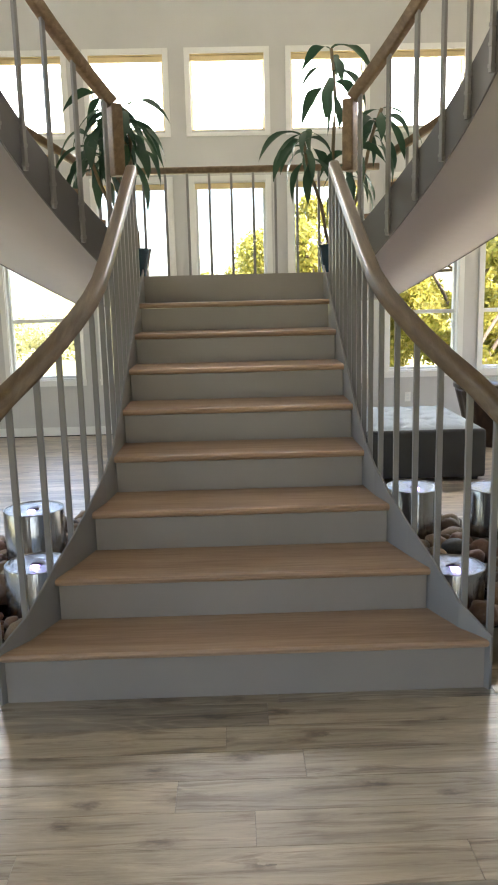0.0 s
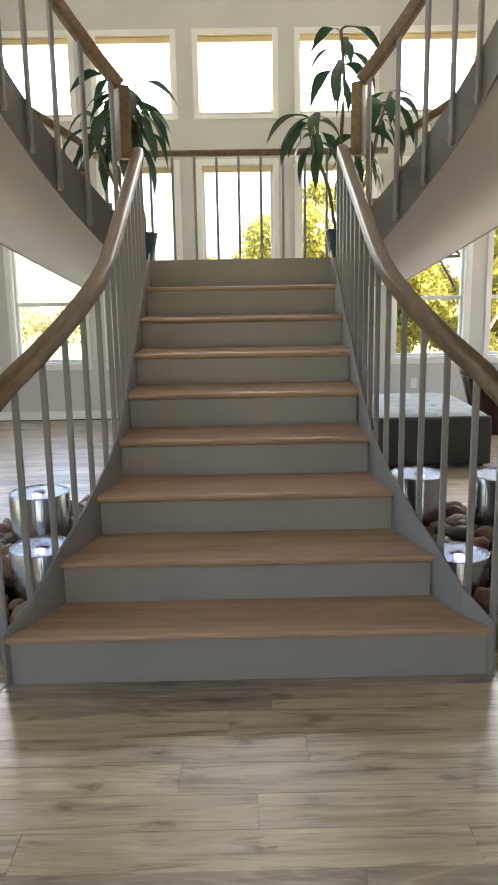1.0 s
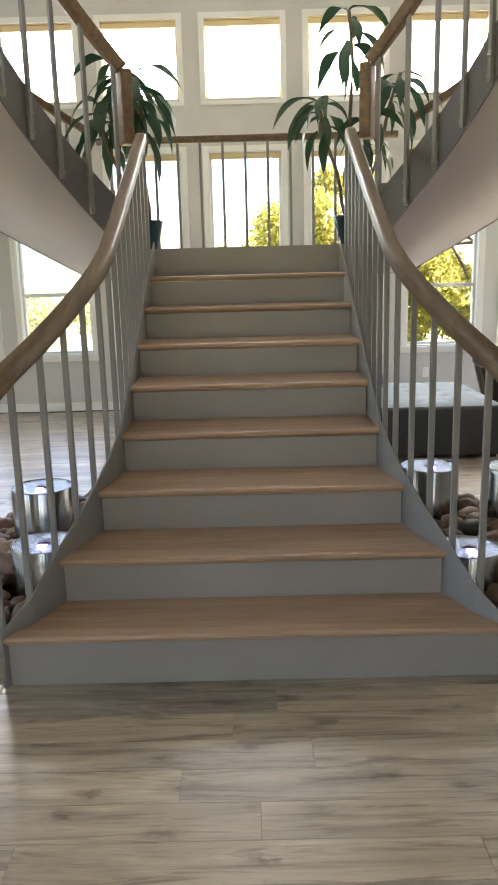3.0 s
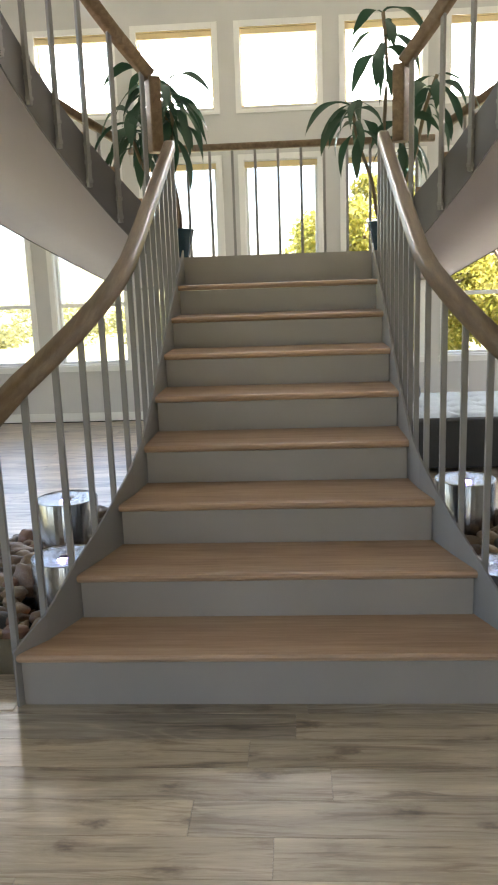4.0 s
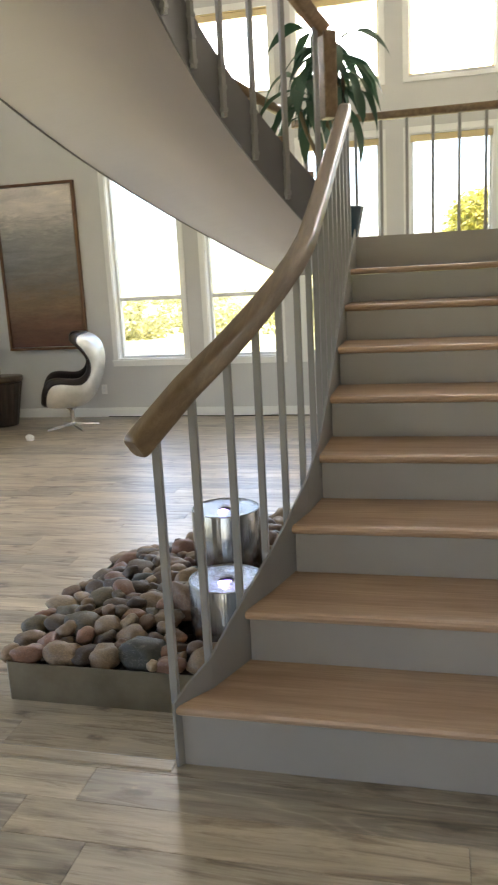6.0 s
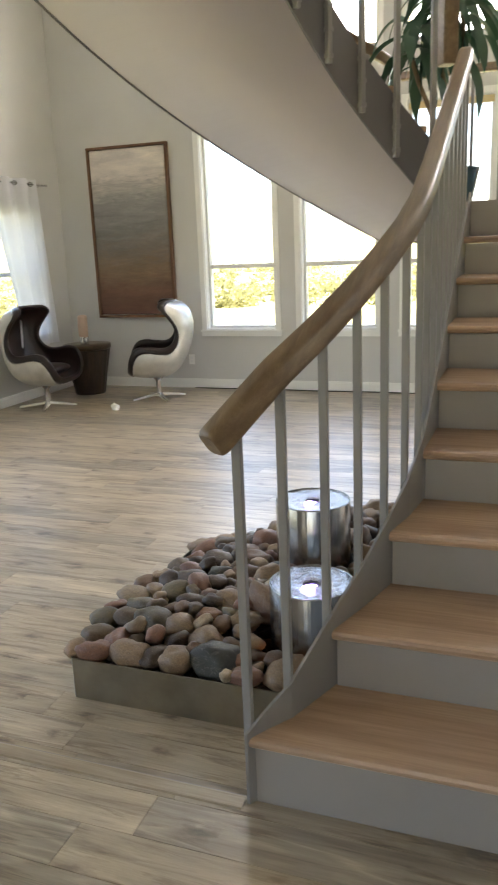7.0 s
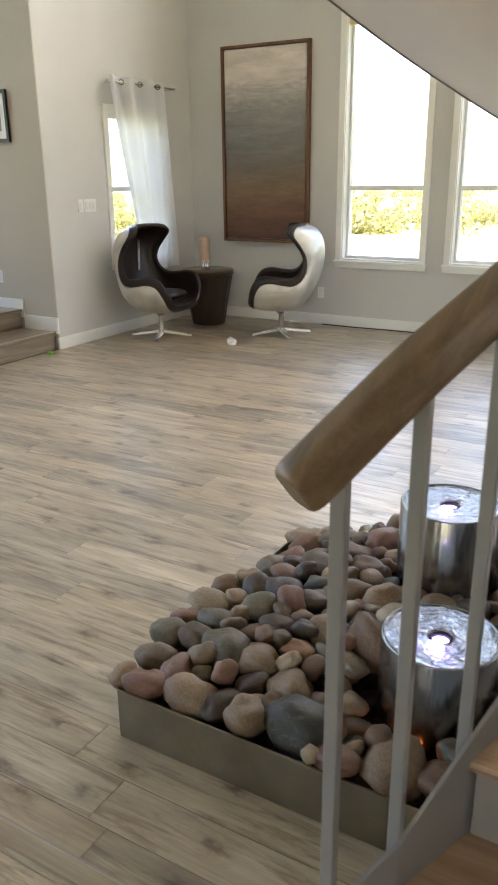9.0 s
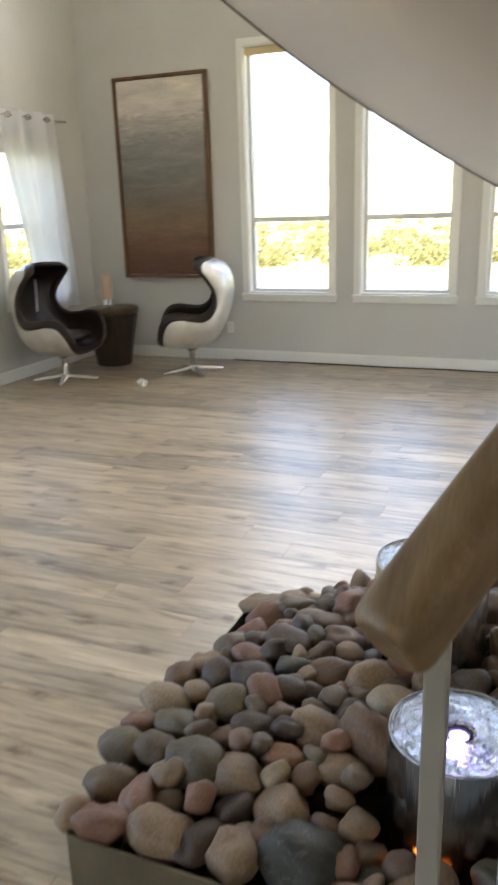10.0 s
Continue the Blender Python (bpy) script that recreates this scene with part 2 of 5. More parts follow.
def fabric_mat(name, a, c2, scale=260):
    m, n, l, b = mat_new(name)
    mp = coords(n, l, (1, 1, 1))
    t = noise_tex(n, l, mp.outputs[0], scale, 3, 0.7)
    big = noise_tex(n, l, mp.outputs[0], 4, 3)
    c = ramp(n, l, t.outputs["Fac"], [(0.35, a), (0.65, c2)])
    l.new(mixc(n, l, c.outputs[0], spread(n, l, big.outputs["Fac"], 0.8, 1.1), 1.0, "MULTIPLY"), b.inputs["Base Color"])
    b.inputs["Roughness"].default_value = 0.9
    bump(n, l, b, t.outputs["Fac"], 0.4, 0.004)
    return m


def sheer_mat():
    m, n, l, b = mat_new("sheer_curtain")
    t = noise_tex(n, l, coords(n, l, (1, 1, 1)).outputs[0], 180, 2)
    c = ramp(n, l, t.outputs["Fac"], [(0.3, (0.80, 0.80, 0.83)), (0.7, (0.88, 0.88, 0.91))])
    tr = n.new("ShaderNodeBsdfTranslucent")
    df = n.new("ShaderNodeBsdfDiffuse")
    tp = n.new("ShaderNodeBsdfTransparent")
    m1, m2 = n.new("ShaderNodeMixShader"), n.new("ShaderNodeMixShader")
    l.new(c.outputs[0], tr.inputs["Color"])
    l.new(c.outputs[0], df.inputs["Color"])
    m1.inputs[0].default_value, m2.inputs[0].default_value = 0.55, 0.03
    l.new(df.outputs[0], m1.inputs[1])
    l.new(tr.outputs[0], m1.inputs[2])
    l.new(m1.outputs[0], m2.inputs[1])
    l.new(tp.outputs[0], m2.inputs[2])
    l.new(m2.outputs[0], n["Material Output"].inputs["Surface"])
    return m


def stone_mat():
    m, n, l, b = mat_new("river_stone")
    info = n.new("ShaderNodeObjectInfo")
    mp = coords(n, l, (1, 1, 1))
    sh = n.new("ShaderNodeVectorMath")
    sh.operation = "SCALE"
    sh.inputs[0].default_value = (9.0, 5.0, 7.0)
    l.new(info.outputs["Random"], sh.inputs["Scale"])
    add = n.new("ShaderNodeVectorMath")
    l.new(mp.outputs[0], add.inputs[0])
    l.new(sh.outputs[0], add.inputs[1])
    blot = noise_tex(n, l, add.outputs[0], 9, 5, 0.6, 0.5)
    speck = noise_tex(n, l, add.outputs[0], 130, 3, 0.7)
    br = ramp(n, l, blot.outputs["Fac"], [(0.3, (0.68, 0.66, 0.64)), (0.68, (1.25, 1.22, 1.18))])
    sr = ramp(n, l, speck.outputs["Fac"], [(0.35, (0.75, 0.75, 0.75)), (0.65, (1.15, 1.15, 1.15))])
    c = mixc(n, l, info.outputs["Color"], br.outputs[0], 1.0, "MULTIPLY")
    c = mixc(n, l, c, sr.outputs[0], 0.7, "MULTIPLY")
    wav = noise_tex(n, l, add.outputs[0], 1.1, 3, 0.5, 2.5)
    vr = ramp(n, l, wav.outputs["Fac"], [(0.485, (0, 0, 0)), (0.5, (0.16, 0.16, 0.16)), (0.515, (0, 0, 0))])
    c = mixc(n, l, c, (0.5, 0.44, 0.37), vr.outputs[0])
    l.new(c, b.inputs["Base Color"])
    l.new(spread(n, l, blot.outputs["Fac"], 0.35, 0.65), b.inputs["Roughness"])
    bump(n, l, b, speck.outputs["Fac"], 0.25, 0.003)
    return m


def water_mat():
    m, n, l, b = mat_new("running_water")
    mp = coords(n, l, (1, 1, 1))
    t = noise_tex(n, l, mp.outputs[0], 85, 4, 0.55, 1.6)
    w = n.new("ShaderNodeTexWave")
    w.wave_type, w.rings_direction = "RINGS", "Z"
    w.inputs["Scale"].default_value, w.inputs["Distortion"].default_value, w.inputs["Detail"].default_value = 15, 7.0, 4
    w.inputs["Detail Scale"].default_value = 2.2
    l.new(mp.outputs[0], w.inputs["Vector"])
    b.inputs["Base Color"].default_value = (0.62, 0.62, 0.68, 1)
    b.inputs["Metallic"].default_value = 0.95
    b.inputs["Roughness"].default_value = 0.05
    h = mixc(n, l, t.outputs["Color"], w.outputs["Color"], 0.3)
    bump(n, l, b, h, 1.0, 0.03)
    return m


def leaf_mat(name, a, c2, trans=0.25):
    m, n, l, b = mat_new(name)
    g = n.new("ShaderNodeNewGeometry")
    r = ramp(n, l, g.outputs["Random Per Island"], [(0.0, a), (1.0, c2)])
    l.new(r.outputs[0], b.inputs["Base Color"])
    b.inputs["Roughness"].default_value = 0.42
    tr = n.new("ShaderNodeBsdfTranslucent")
    l.new(r.outputs[0], tr.inputs["Color"])
    mx = n.new("ShaderNodeMixShader")
    mx.inputs[0].default_value = trans
    l.new(b.outputs[0], mx.inputs[1])
    l.new(tr.outputs[0], mx.inputs[2])
    l.new(mx.outputs[0], n["Material Output"].inputs["Surface"])
    return m


def canvas_mat():
    """Abstract canvas: pale haze at the top, slate in the middle, ochre and rust below."""
    m, n, l, b = mat_new("abstract_canvas")
    tc = n.new("ShaderNodeTexCoord")
    sep = n.new("ShaderNodeSeparateXYZ")
    l.new(tc.outputs["Generated"], sep.inputs[0])
    mp = coords(n, l, (2.2, 1, 9))
    t = noise_tex(n, l, mp.outputs[0], 2.4, 10, 0.75, 0.6)
    ma = n.new("ShaderNodeMath")
    ma.operation = "MULTIPLY_ADD"
    l.new(t.outputs["Fac"], ma.inputs[0])
    ma.inputs[1].default_value = 0.34
    l.new(sep.outputs["Z"], ma.inputs[2])
    r = ramp(n, l, ma.outputs[0], [(0.16, (0.12, 0.052, 0.036)), (0.32, (0.16, 0.085, 0.052)), (0.46, (0.225, 0.155, 0.092)), (0.58, (0.205, 0.175, 0.15)), (0.70, (0.225, 0.218, 0.212)), (0.86, (0.29, 0.285, 0.285)), (0.97, (0.50, 0.47, 0.455)), (1.0, (0.66, 0.61, 0.58))])
    sp = noise_tex(n, l, coords(n, l, (1, 1, 3)).outputs[0], 60, 5, 0.8)
    sr = ramp(n, l, sp.outputs["Fac"], [(0.32, (0.6, 0.58, 0.56)), (0.5, (1, 1, 1)), (0.72, (1.35, 1.3, 1.2))])
    bl = noise_tex(n, l, coords(n, l, (1.1, 1, 6.5)).outputs[0], 1.5, 9, 0.72, 0.4)
    br = ramp(n, l, bl.outputs["Fac"], [(0.32, (0.62, 0.62, 0.62)), (0.5, (1.05, 1.04, 1.02)), (0.68, (1.6, 1.55, 1.45))])
    cc = mixc(n, l, r.outputs[0], sr.outputs[0], 0.9, "MULTIPLY")
    l.new(mixc(n, l, cc, br.outputs[0], 0.5, "MULTIPLY"), b.inputs["Base Color"])
    b.inputs["Roughness"].default_value = 0.6
    bump(n, l, b, sp.outputs["Fac"], 0.3, 0.004)
    return m


LEATHER = leather_mat()
SOFA = fabric_mat("charcoal_upholstery", (0.035, 0.035, 0.033), (0.075, 0.073, 0.07))
QUILT = fabric_mat("sky_reflection_quilt", (0.34, 0.39, 0.42), (0.45, 0.50, 0.53))
PILLOW = fabric_mat("navy_print", (0.015, 0.02, 0.045), (0.25, 0.25, 0.27), 40)
SHEER = sheer_mat()
STONE = stone_mat()
WATER = water_mat()
LEAF = leaf_mat("dracaena_leaf", (0.018, 0.055, 0.028), (0.04, 0.105, 0.05), 0.12)
STEM = painted("plant_cane", (0.20, 0.15, 0.09), 0.8, 0.2, 80, 0.5)
TEAL = painted("dark_teal_glaze", (0.014, 0.05, 0.07), 0.2, 0.2, 30, 0.03)
CANVAS = canvas_mat()
GRAVEL = painted("gap_shade_gravel_and_soil", (0.016, 0.013, 0.011), 0.5, 0.4, 40, 1.0)
SALT = painted("rose_salt_stone", (0.62, 0.44, 0.34), 0.5, 0.2, 40, 0.3)


# ---- builders ----
def mesh_of(name, bm, material, smooth=False):
    me = bpy.data.meshes.new(name)
    bmesh.ops.recalc_face_normals(bm, faces=bm.faces)
    bm.to_mesh(me)
    bm.free()
    me.materials.append(material)
    if smooth:
        me.shade_smooth()
        for p in me.polygons:
            if len(p.vertices) > 8:
                p.use_smooth = False      # cut ends stay crisp
    return me


def thing(name, bm=None, material=None, label="", category="", kind="", group="", smooth=False):
    ob = new(name, mesh_of(name, bm, material, smooth) if bm else None)
    return tagged(ob, label, category, group, kind)


def part(name, bm, material, parent, label="", smooth=False):
    ob = new(name, mesh_of(name, bm, material, smooth))
    ob.parent = parent
    return tagged(ob, label)


def box(bm, x0, x1, y0, y1, z0, z1, bevel=0.0, m=None):
    r = bmesh.ops.create_cube(bm, size=1)
    bmesh.ops.scale(bm, vec=(x1 - x0, y1 - y0, z1 - z0), verts=r["verts"])
    bmesh.ops.translate(bm, vec=((x0 + x1) / 2, (y0 + y1) / 2, (z0 + z1) / 2), verts=r["verts"])
    vs = r["verts"]
    if bevel:
        es = list({e for v in vs for e in v.link_edges})
        q = bmesh.ops.bevel(bm, geom=es, offset=bevel, segments=2, affect="EDGES", profile=0.6)
        vs = list({v for f in q["faces"] for v in f.verts} | {v for v in vs if v.is_valid})
    if m:
        bmesh.ops.transform(bm, matrix=m, verts=vs)
    return bm


def boxes(*specs, bevel=0.0):
    bm = bmesh.new()
    for s in specs:
        box(bm, *s, bevel=bevel)
    return bm


def lathe(profile, n=40, cap=True):
    """Surface turned round z from (radius, height) pairs."""
    bm = bmesh.new()
    rings = []
    for r, z in profile:
        rings.append([bm.verts.new((r * math.cos(2 * math.pi * i / n), r * math.sin(2 * math.pi * i / n), z)) for i in range(n)])
    for a, b in zip(rings, rings[1:]):
        for i in range(n):
            bm.faces.new((a[i], a[(i + 1) % n], b[(i + 1) % n], b[i]))
    if cap:
        bm.faces.new(rings[0])
        bm.faces.new(rings[-1])
    return bm


def sweep(path, profile, closed_ends=True, up=Vector((0, 0, 1)), blunt=()):
    """A profile (across, up) swept along 3D points; it stays upright. blunt scales the first rings to round the end."""
    bm = bmesh.new()
    rings = []
    n = len(path)
    for i, p in enumerate(path):
        a, b = path[max(0, i - 1)], path[min(n - 1, i + 1)]
        d = (Vector(b) - Vector(a)).normalized()
        side = d.cross(up)
        side = side.normalized() if side.length > 1e-4 else Vector((1, 0, 0))
        top = side.cross(d).normalized()
        k = blunt[i] if i < len(blunt) else 1.0
        rings.append([bm.verts.new(Vector(p) + side * u * k + top * v * k) for u, v in profile])
    k = len(profile)
    for a, b in zip(rings, rings[1:]):
        for i in range(k):
            bm.faces.new((a[i], a[(i + 1) % k], b[(i + 1) % k], b[i]))
    if closed_ends:
        bm.faces.new(rings[0])
        bm.faces.new(rings[-1])
    return bm


def tube(path, r, n=8):
    return sweep(path, [(r * math.cos(2 * math.pi * i / n), r * math.sin(2 * math.pi * i / n)) for i in range(n)])


def rounded(w, h, c):
    """Rail profile with soft corners, w wide and h tall."""
    a, b = w / 2, h / 2
    pts = []
    for sx, sy, s in ((1, 1, 0), (-1, 1, 90), (-1, -1, 180), (1, -1, 270)):
        for t in (0, 18, 36, 54, 72, 90):
            q = radians(s + t)
            pts.append((sx * (a - c) + c * math.cos(q), sy * (b - c) + c * math.sin(q)))
    return pts


def wall(name, axis, at, thick, a0, a1, z0, z1, holes, material, label=""):
    """A wall of thickness thick from 'at' outward, with holes (a0, a1, z0, z1) cut through it; axis 'y' runs along x."""
    xs = sorted({a0, a1, *[h[0] for h in holes], *[h[1] for h in holes]})
    zs = sorted({z0, z1, *[h[2] for h in holes], *[h[3] for h in holes]})
    bm = bmesh.new()

    def solid(i, j):
        if not (0 <= i < len(xs) - 1 and 0 <= j < len(zs) - 1):
            return False
        cx, cz = (xs[i] + xs[i + 1]) / 2, (zs[j] + zs[j + 1]) / 2
        return not any(h[0] < cx < h[1] and h[2] < cz < h[3] for h in holes)

    def pt(a, d, z):
        return bm.verts.new((a, at + d, z) if axis == "y" else (at + d, a, z))

    def quad(*p):
        bm.faces.new([pt(*q) for q in p])
    for i in range(len(xs) - 1):
        for j in range(len(zs) - 1):
            if not solid(i, j):
                continue
            l, r, lo, hi = xs[i], xs[i + 1], zs[j], zs[j + 1]
            for d in (0, thick):
                quad((l, d, lo), (r, d, lo), (r, d, hi), (l, d, hi))
            if not solid(i - 1, j):
                quad((l, 0, lo), (l, thick, lo), (l, thick, hi), (l, 0, hi))
            if not solid(i + 1, j):
                quad((r, 0, lo), (r, thick, lo), (r, thick, hi), (r, 0, hi))
            if not solid(i, j - 1):
                quad((l, 0, lo), (l, thick, lo), (r, thick, lo), (r, 0, lo))
            if not solid(i, j + 1):
                quad((l, 0, hi), (l, thick, hi), (r, thick, hi), (r, 0, hi))
    bmesh.ops.remove_doubles(bm, verts=bm.verts, dist=0.0005)
    return thing(name, bm, material, label, "wall", "structure")


# ---- shell of the house ----
PITCH = 1.115
LOWER = [k * PITCH - 0.018 for k in range(-3, 5)]
UPPER = [k * PITCH - 0.018 for k in range(-3, 4)]
HALF = 0.408
L0, L1, U0, U1 = 0.51, 2.71, 3.258, 4.058
holes = [(c - HALF, c + HALF, L0, L1) for c in LOWER] + [(c - HALF, c + HALF, U0, U1) for c in UPPER]
wall("wall_north", "y", WALL_Y, 0.2, LEFT_X - 0.2, RIGHT_X, LOW - 0.3, CEIL, holes, WALL, "pale grey painted wall with two rows of white windows")
SIDE_WIN = (7.815, 8.665, 0.54, 1.90)
wall("wall_west", "x", LEFT_X, -0.2, 6.957, WALL_Y, LOW - 0.3, CEIL, [SIDE_WIN], WALL, "pale grey painted side wall with one curtained window")
wall("wall_hall", "y", 6.945, 0.011, -9.5, LEFT_X - 0.0005, LOW - 0.3, CEIL, [], TAN, "tan grey painted wall beside the two steps")
# unseen walls close the house; openings in them are added to brighten the rooms
wall("wall_hall_end", "x", -8.2, -0.2, 4.2, 7.15, LOW - 0.3, CEIL, [(4.35, 6.8, 0.4, 5.2)], TAN, "plain tan grey unseen end wall of the side hall, opening added to let in light")
wall("wall_hall_side", "y", 4.2, -0.2, -9.5, LEFT_X - 0.2, LOW - 0.3, CEIL, [], TAN, "plain tan grey wall of the side hall")
wall("wall_southwest", "x", LEFT_X, -0.2, BACK_Y, 4.2, LOW - 0.3, CEIL, [(1.9, 4.05, 0.1, 2.95), (1.8, 4.0, 3.6, 5.3), (-1.2, 1.3, 0.3, 2.7)], WALL, "plain pale grey unseen wall, openings added to light the left side")
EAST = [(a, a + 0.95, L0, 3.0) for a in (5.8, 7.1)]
wall("wall_east", "x", RIGHT_X, 0.2, BACK_Y, WALL_Y + 0.2, LOW - 0.3, CEIL, EAST, WALL, "plain pale grey unseen wall, openings added for side light")
wall("wall_south", "y", BACK_Y, -0.2, LEFT_X - 0.2, RIGHT_X + 0.2, LOW - 0.3, CEIL, [(-1.3, 1.3, 0.05, 2.2)], WALL, "plain pale grey unseen wall behind the foyer, opening added for light")
thing("ceiling", boxes((-9.7, RIGHT_X + 0.4, BACK_Y - 0.4, WALL_Y + 0.4, CEIL, CEIL + 0.3)), CEILING, "plain white ceiling", "ceiling", "structure")
thing("gallery_slab", boxes((LEFT_X, RIGHT_X, BACK_Y, 3.7, 3.16, 3.36)), CEILING, "plain white underside of the upper floor", "ceiling", "structure")


def baseboard(name, axis, at, d, a0, a1, z):
    bm = bmesh.new()
    lo, hi = sorted((at, at + d))
    lo2, hi2 = sorted((at, at + d * 0.7))
    for (p, q, zz0, zz1) in ((lo, hi, z, z + 0.09), (lo2, hi2, z + 0.09, z + 0.108)):
        box(bm, *((a0, a1, p, q) if axis == "y" else (p, q, a0, a1)), zz0, zz1, bevel=0.002)
    thing(name, bm, TRIM, "white painted baseboard along the wall", "baseboard", "structure")


baseboard("baseboard_north", "y", WALL_Y - 0.001, -0.016, LEFT_X + 0.018, RIGHT_X, LOW)
baseboard("baseboard_west", "x", LEFT_X + 0.001, 0.016, 6.93, WALL_Y - 0.018, LOW)
bm = boxes((LEFT_X - 0.40, LEFT_X + 0.017, 6.928, 6.944, -0.02, 0.125), (LEFT_X - 0.50, LEFT_X - 0.40, 6.928, 6.944, 0.1, 0.265), (-9.5, LEFT_X - 0.50, 6.928, 6.944, 0.15, 0.265), bevel=0.002)
thing("baseboard_hall", bm, TRIM, "white painted baseboard stepping up with the stairs", "baseboard", "structure")


# ---- windows ----
def window(name, c, z0, z1, split, axis="y", half=HALF, label=""):
    """Window with casing, sill, sashes and panes; built along x and facing the room."""
    base = thing(name, label=label, category="window", kind="structure")
    w = 0.062
    cas = boxes((-half - w, -half, -0.018, 0.0, z0 - 0.02, z1 + w), (half, half + w, -0.018, 0.0, z0 - 0.02, z1 + w), (-half, half, -0.018, 0.0, z1, z1 + w), bevel=0.003)
    if split:
        part("window_sill", boxes((-half - w - 0.012, half + w + 0.012, -0.034, 0.06, z0 - 0.026, z0 - 0.004), (-half - w - 0.006, half + w + 0.006, -0.022, 0.0, z0 - 0.075, z0 - 0.0265), bevel=0.003), TRIM, base)
    else:
        box(cas, -half - w, half + w, -0.018, 0.0, z0 - w, z0 - 0.02, bevel=0.003)
    part("casing", cas, TRIM, base)
    # high windows get cream jambs: warm light painted into the jamb colour
    part("jamb", boxes((-half, -half + 0.008, 0.0, 0.10, z0, z1), (half - 0.008, half, 0.0, 0.10, z0, z1), (-half + 0.008, half - 0.008, 0.0, 0.10, z1 - 0.012, z1), (-half + 0.008, half - 0.008, 0.0, 0.10, z0, z0 + 0.010)), TRIM if split else CREAM, base)
    a = half - 0.008
    f = 0.026 if split else 0.018
    part("window_frame", boxes((-a, -a + f, 0.08, 0.16, z0 + 0.010, z1 - 0.012), (a - f, a, 0.08, 0.16, z0 + 0.010, z1 - 0.012), (-a + f, a - f, 0.08, 0.16, z1 - 0.05, z1 - 0.012), (-a + f, a - f, 0.08, 0.16, z0 + 0.010, z0 + 0.010 + f), bevel=0.003), VINYL, base)
    if axis == "y":
        part("shade_cassette", boxes((-a, a, 0.012, 0.07, z1 - 0.075, z1 - 0.014), bevel=0.008), CREAM, base, "cream rolled-up window shade")
    if split:
        part("meeting_rail", boxes((-a + f, a - f, 0.09, 0.15, split - 0.022, split + 0.022), bevel=0.003), VINYL, base)
        spans = [(z0 + 0.010 + f, split - 0.022, 0.115), (split + 0.022, z1 - 0.05, 0.135)]
    else:
        spans = [(z0 + 0.010 + f, z1 - 0.05, 0.125)]
    for p, q, d in spans:
        g = part("pane", boxes((-a + f, a - f, d, d + 0.004, p, q)), GLASS, base, "clear glass")
        g.visible_shadow = False
    base.matrix_basis = pose(c, WALL_Y, 0) if axis == "y" else pose(LEFT_X, c, 0, 0, 0, 90)
    return base


for i, c in enumerate(LOWER):
    window("window_%d" % (i + 1), c, L0, L1, 1.198, label="tall white double-hung window with cream shade rolled up")
for i, c in enumerate(UPPER):
    window("window_%d" % (i + 1 + len(LOWER)), c, U0, U1, 0, label="square white high window with cream shade rolled up")
window("window_side", (SIDE_WIN[0] + SIDE_WIN[1]) / 2, SIDE_WIN[2], SIDE_WIN[3], 1.21, "x", (SIDE_WIN[1] - SIDE_WIN[0]) / 2, "white side window behind a sheer curtain")

# ---- sub-floors, step edge, hall steps ----
thing("floor_foyer", boxes((LEFT_X, RIGHT_X, BACK_Y, EDGE, -0.3, FOY - 0.004)), JOINT, "wood-look vinyl plank floor of the raised foyer", "floor", "structure")
thing("floor_living", boxes((LEFT_X - 0.2, RIGHT_X, EDGE + 0.001, WALL_Y + 0.1, LOW - 0.25, LOW - 0.004)), JOINT, "wood-look vinyl plank floor of the sunken living room", "floor", "structure")
foyer, living = bpy.data.objects["floor_foyer"], bpy.data.objects["floor_living"]
for s in (-1, 1):
    x0, x1 = sorted((MID + s * 0.917, LEFT_X if s < 0 else RIGHT_X))
    strip = sweep([(x0, EDGE - 0.018, FOY), (x1, EDGE - 0.018, FOY)], [(-0.026, 0.001), (0.026, 0.001), (0.022, 0.005), (-0.020, 0.005), (-0.026, 0.003)])
    thing("step_edge_trim", strip, STRIP, "smooth grey edge strip where the foyer floor steps down", "floor trim", "structure")
    thing("step_riser", boxes((x0, x1, EDGE + 0.004, EDGE + 0.015, LOW, FOY - 0.001)), GREY, "grey painted riser of the single step down", "step", "structure")
hall_step = thing("hall_steps", label="two wood-look steps up to the side hall", category="steps", kind="structure")
part("riser", boxes((LEFT_X - 0.06, LEFT_X - 0.03, 4.21, 6.93, LOW, -0.03)), STEPWOOD, hall_step)
part("tread", boxes((LEFT_X - 0.44, LEFT_X - 0.012, 4.21, 6.93, -0.03, 0.0), bevel=0.004), STEPWOOD, hall_step)
part("riser", boxes((LEFT_X - 0.50, LEFT_X - 0.44, 4.21, 6.93, -0.03, 0.146)), STEPWOOD, hall_step)
part("tread", boxes((-9.5, LEFT_X - 0.42, 4.21, 6.93, 0.146, 0.176), bevel=0.004), STEPWOOD, hall_step)
part("nosing", boxes((LEFT_X - 0.05, LEFT_X - 0.008, 4.21, 6.93, 0.0005, 0.006), bevel=0.002), STRIP, hall_step)


# ---- lower flight ----
def half_at(y):
    """Half width of the lower flight: flared over the first three steps."""
    keys = ((2.60, 0.930), (2.69, 0.897), (2.80, 0.820), (2.972, 0.754), (3.14, 0.700), (3.309, 0.655), (3.48, 0.618), (3.646, 0.599), (3.90, 0.596), (5.6, 0.606))
    for (a, p), (b, q) in zip(keys, keys[1:]):
        if y <= b:
            return p + (q - p) * max(0, (y - a) / (b - a))
    return keys[-1][1]


def nose_line(y):
    return RISE * ((y - FIRST) / GO + 1)


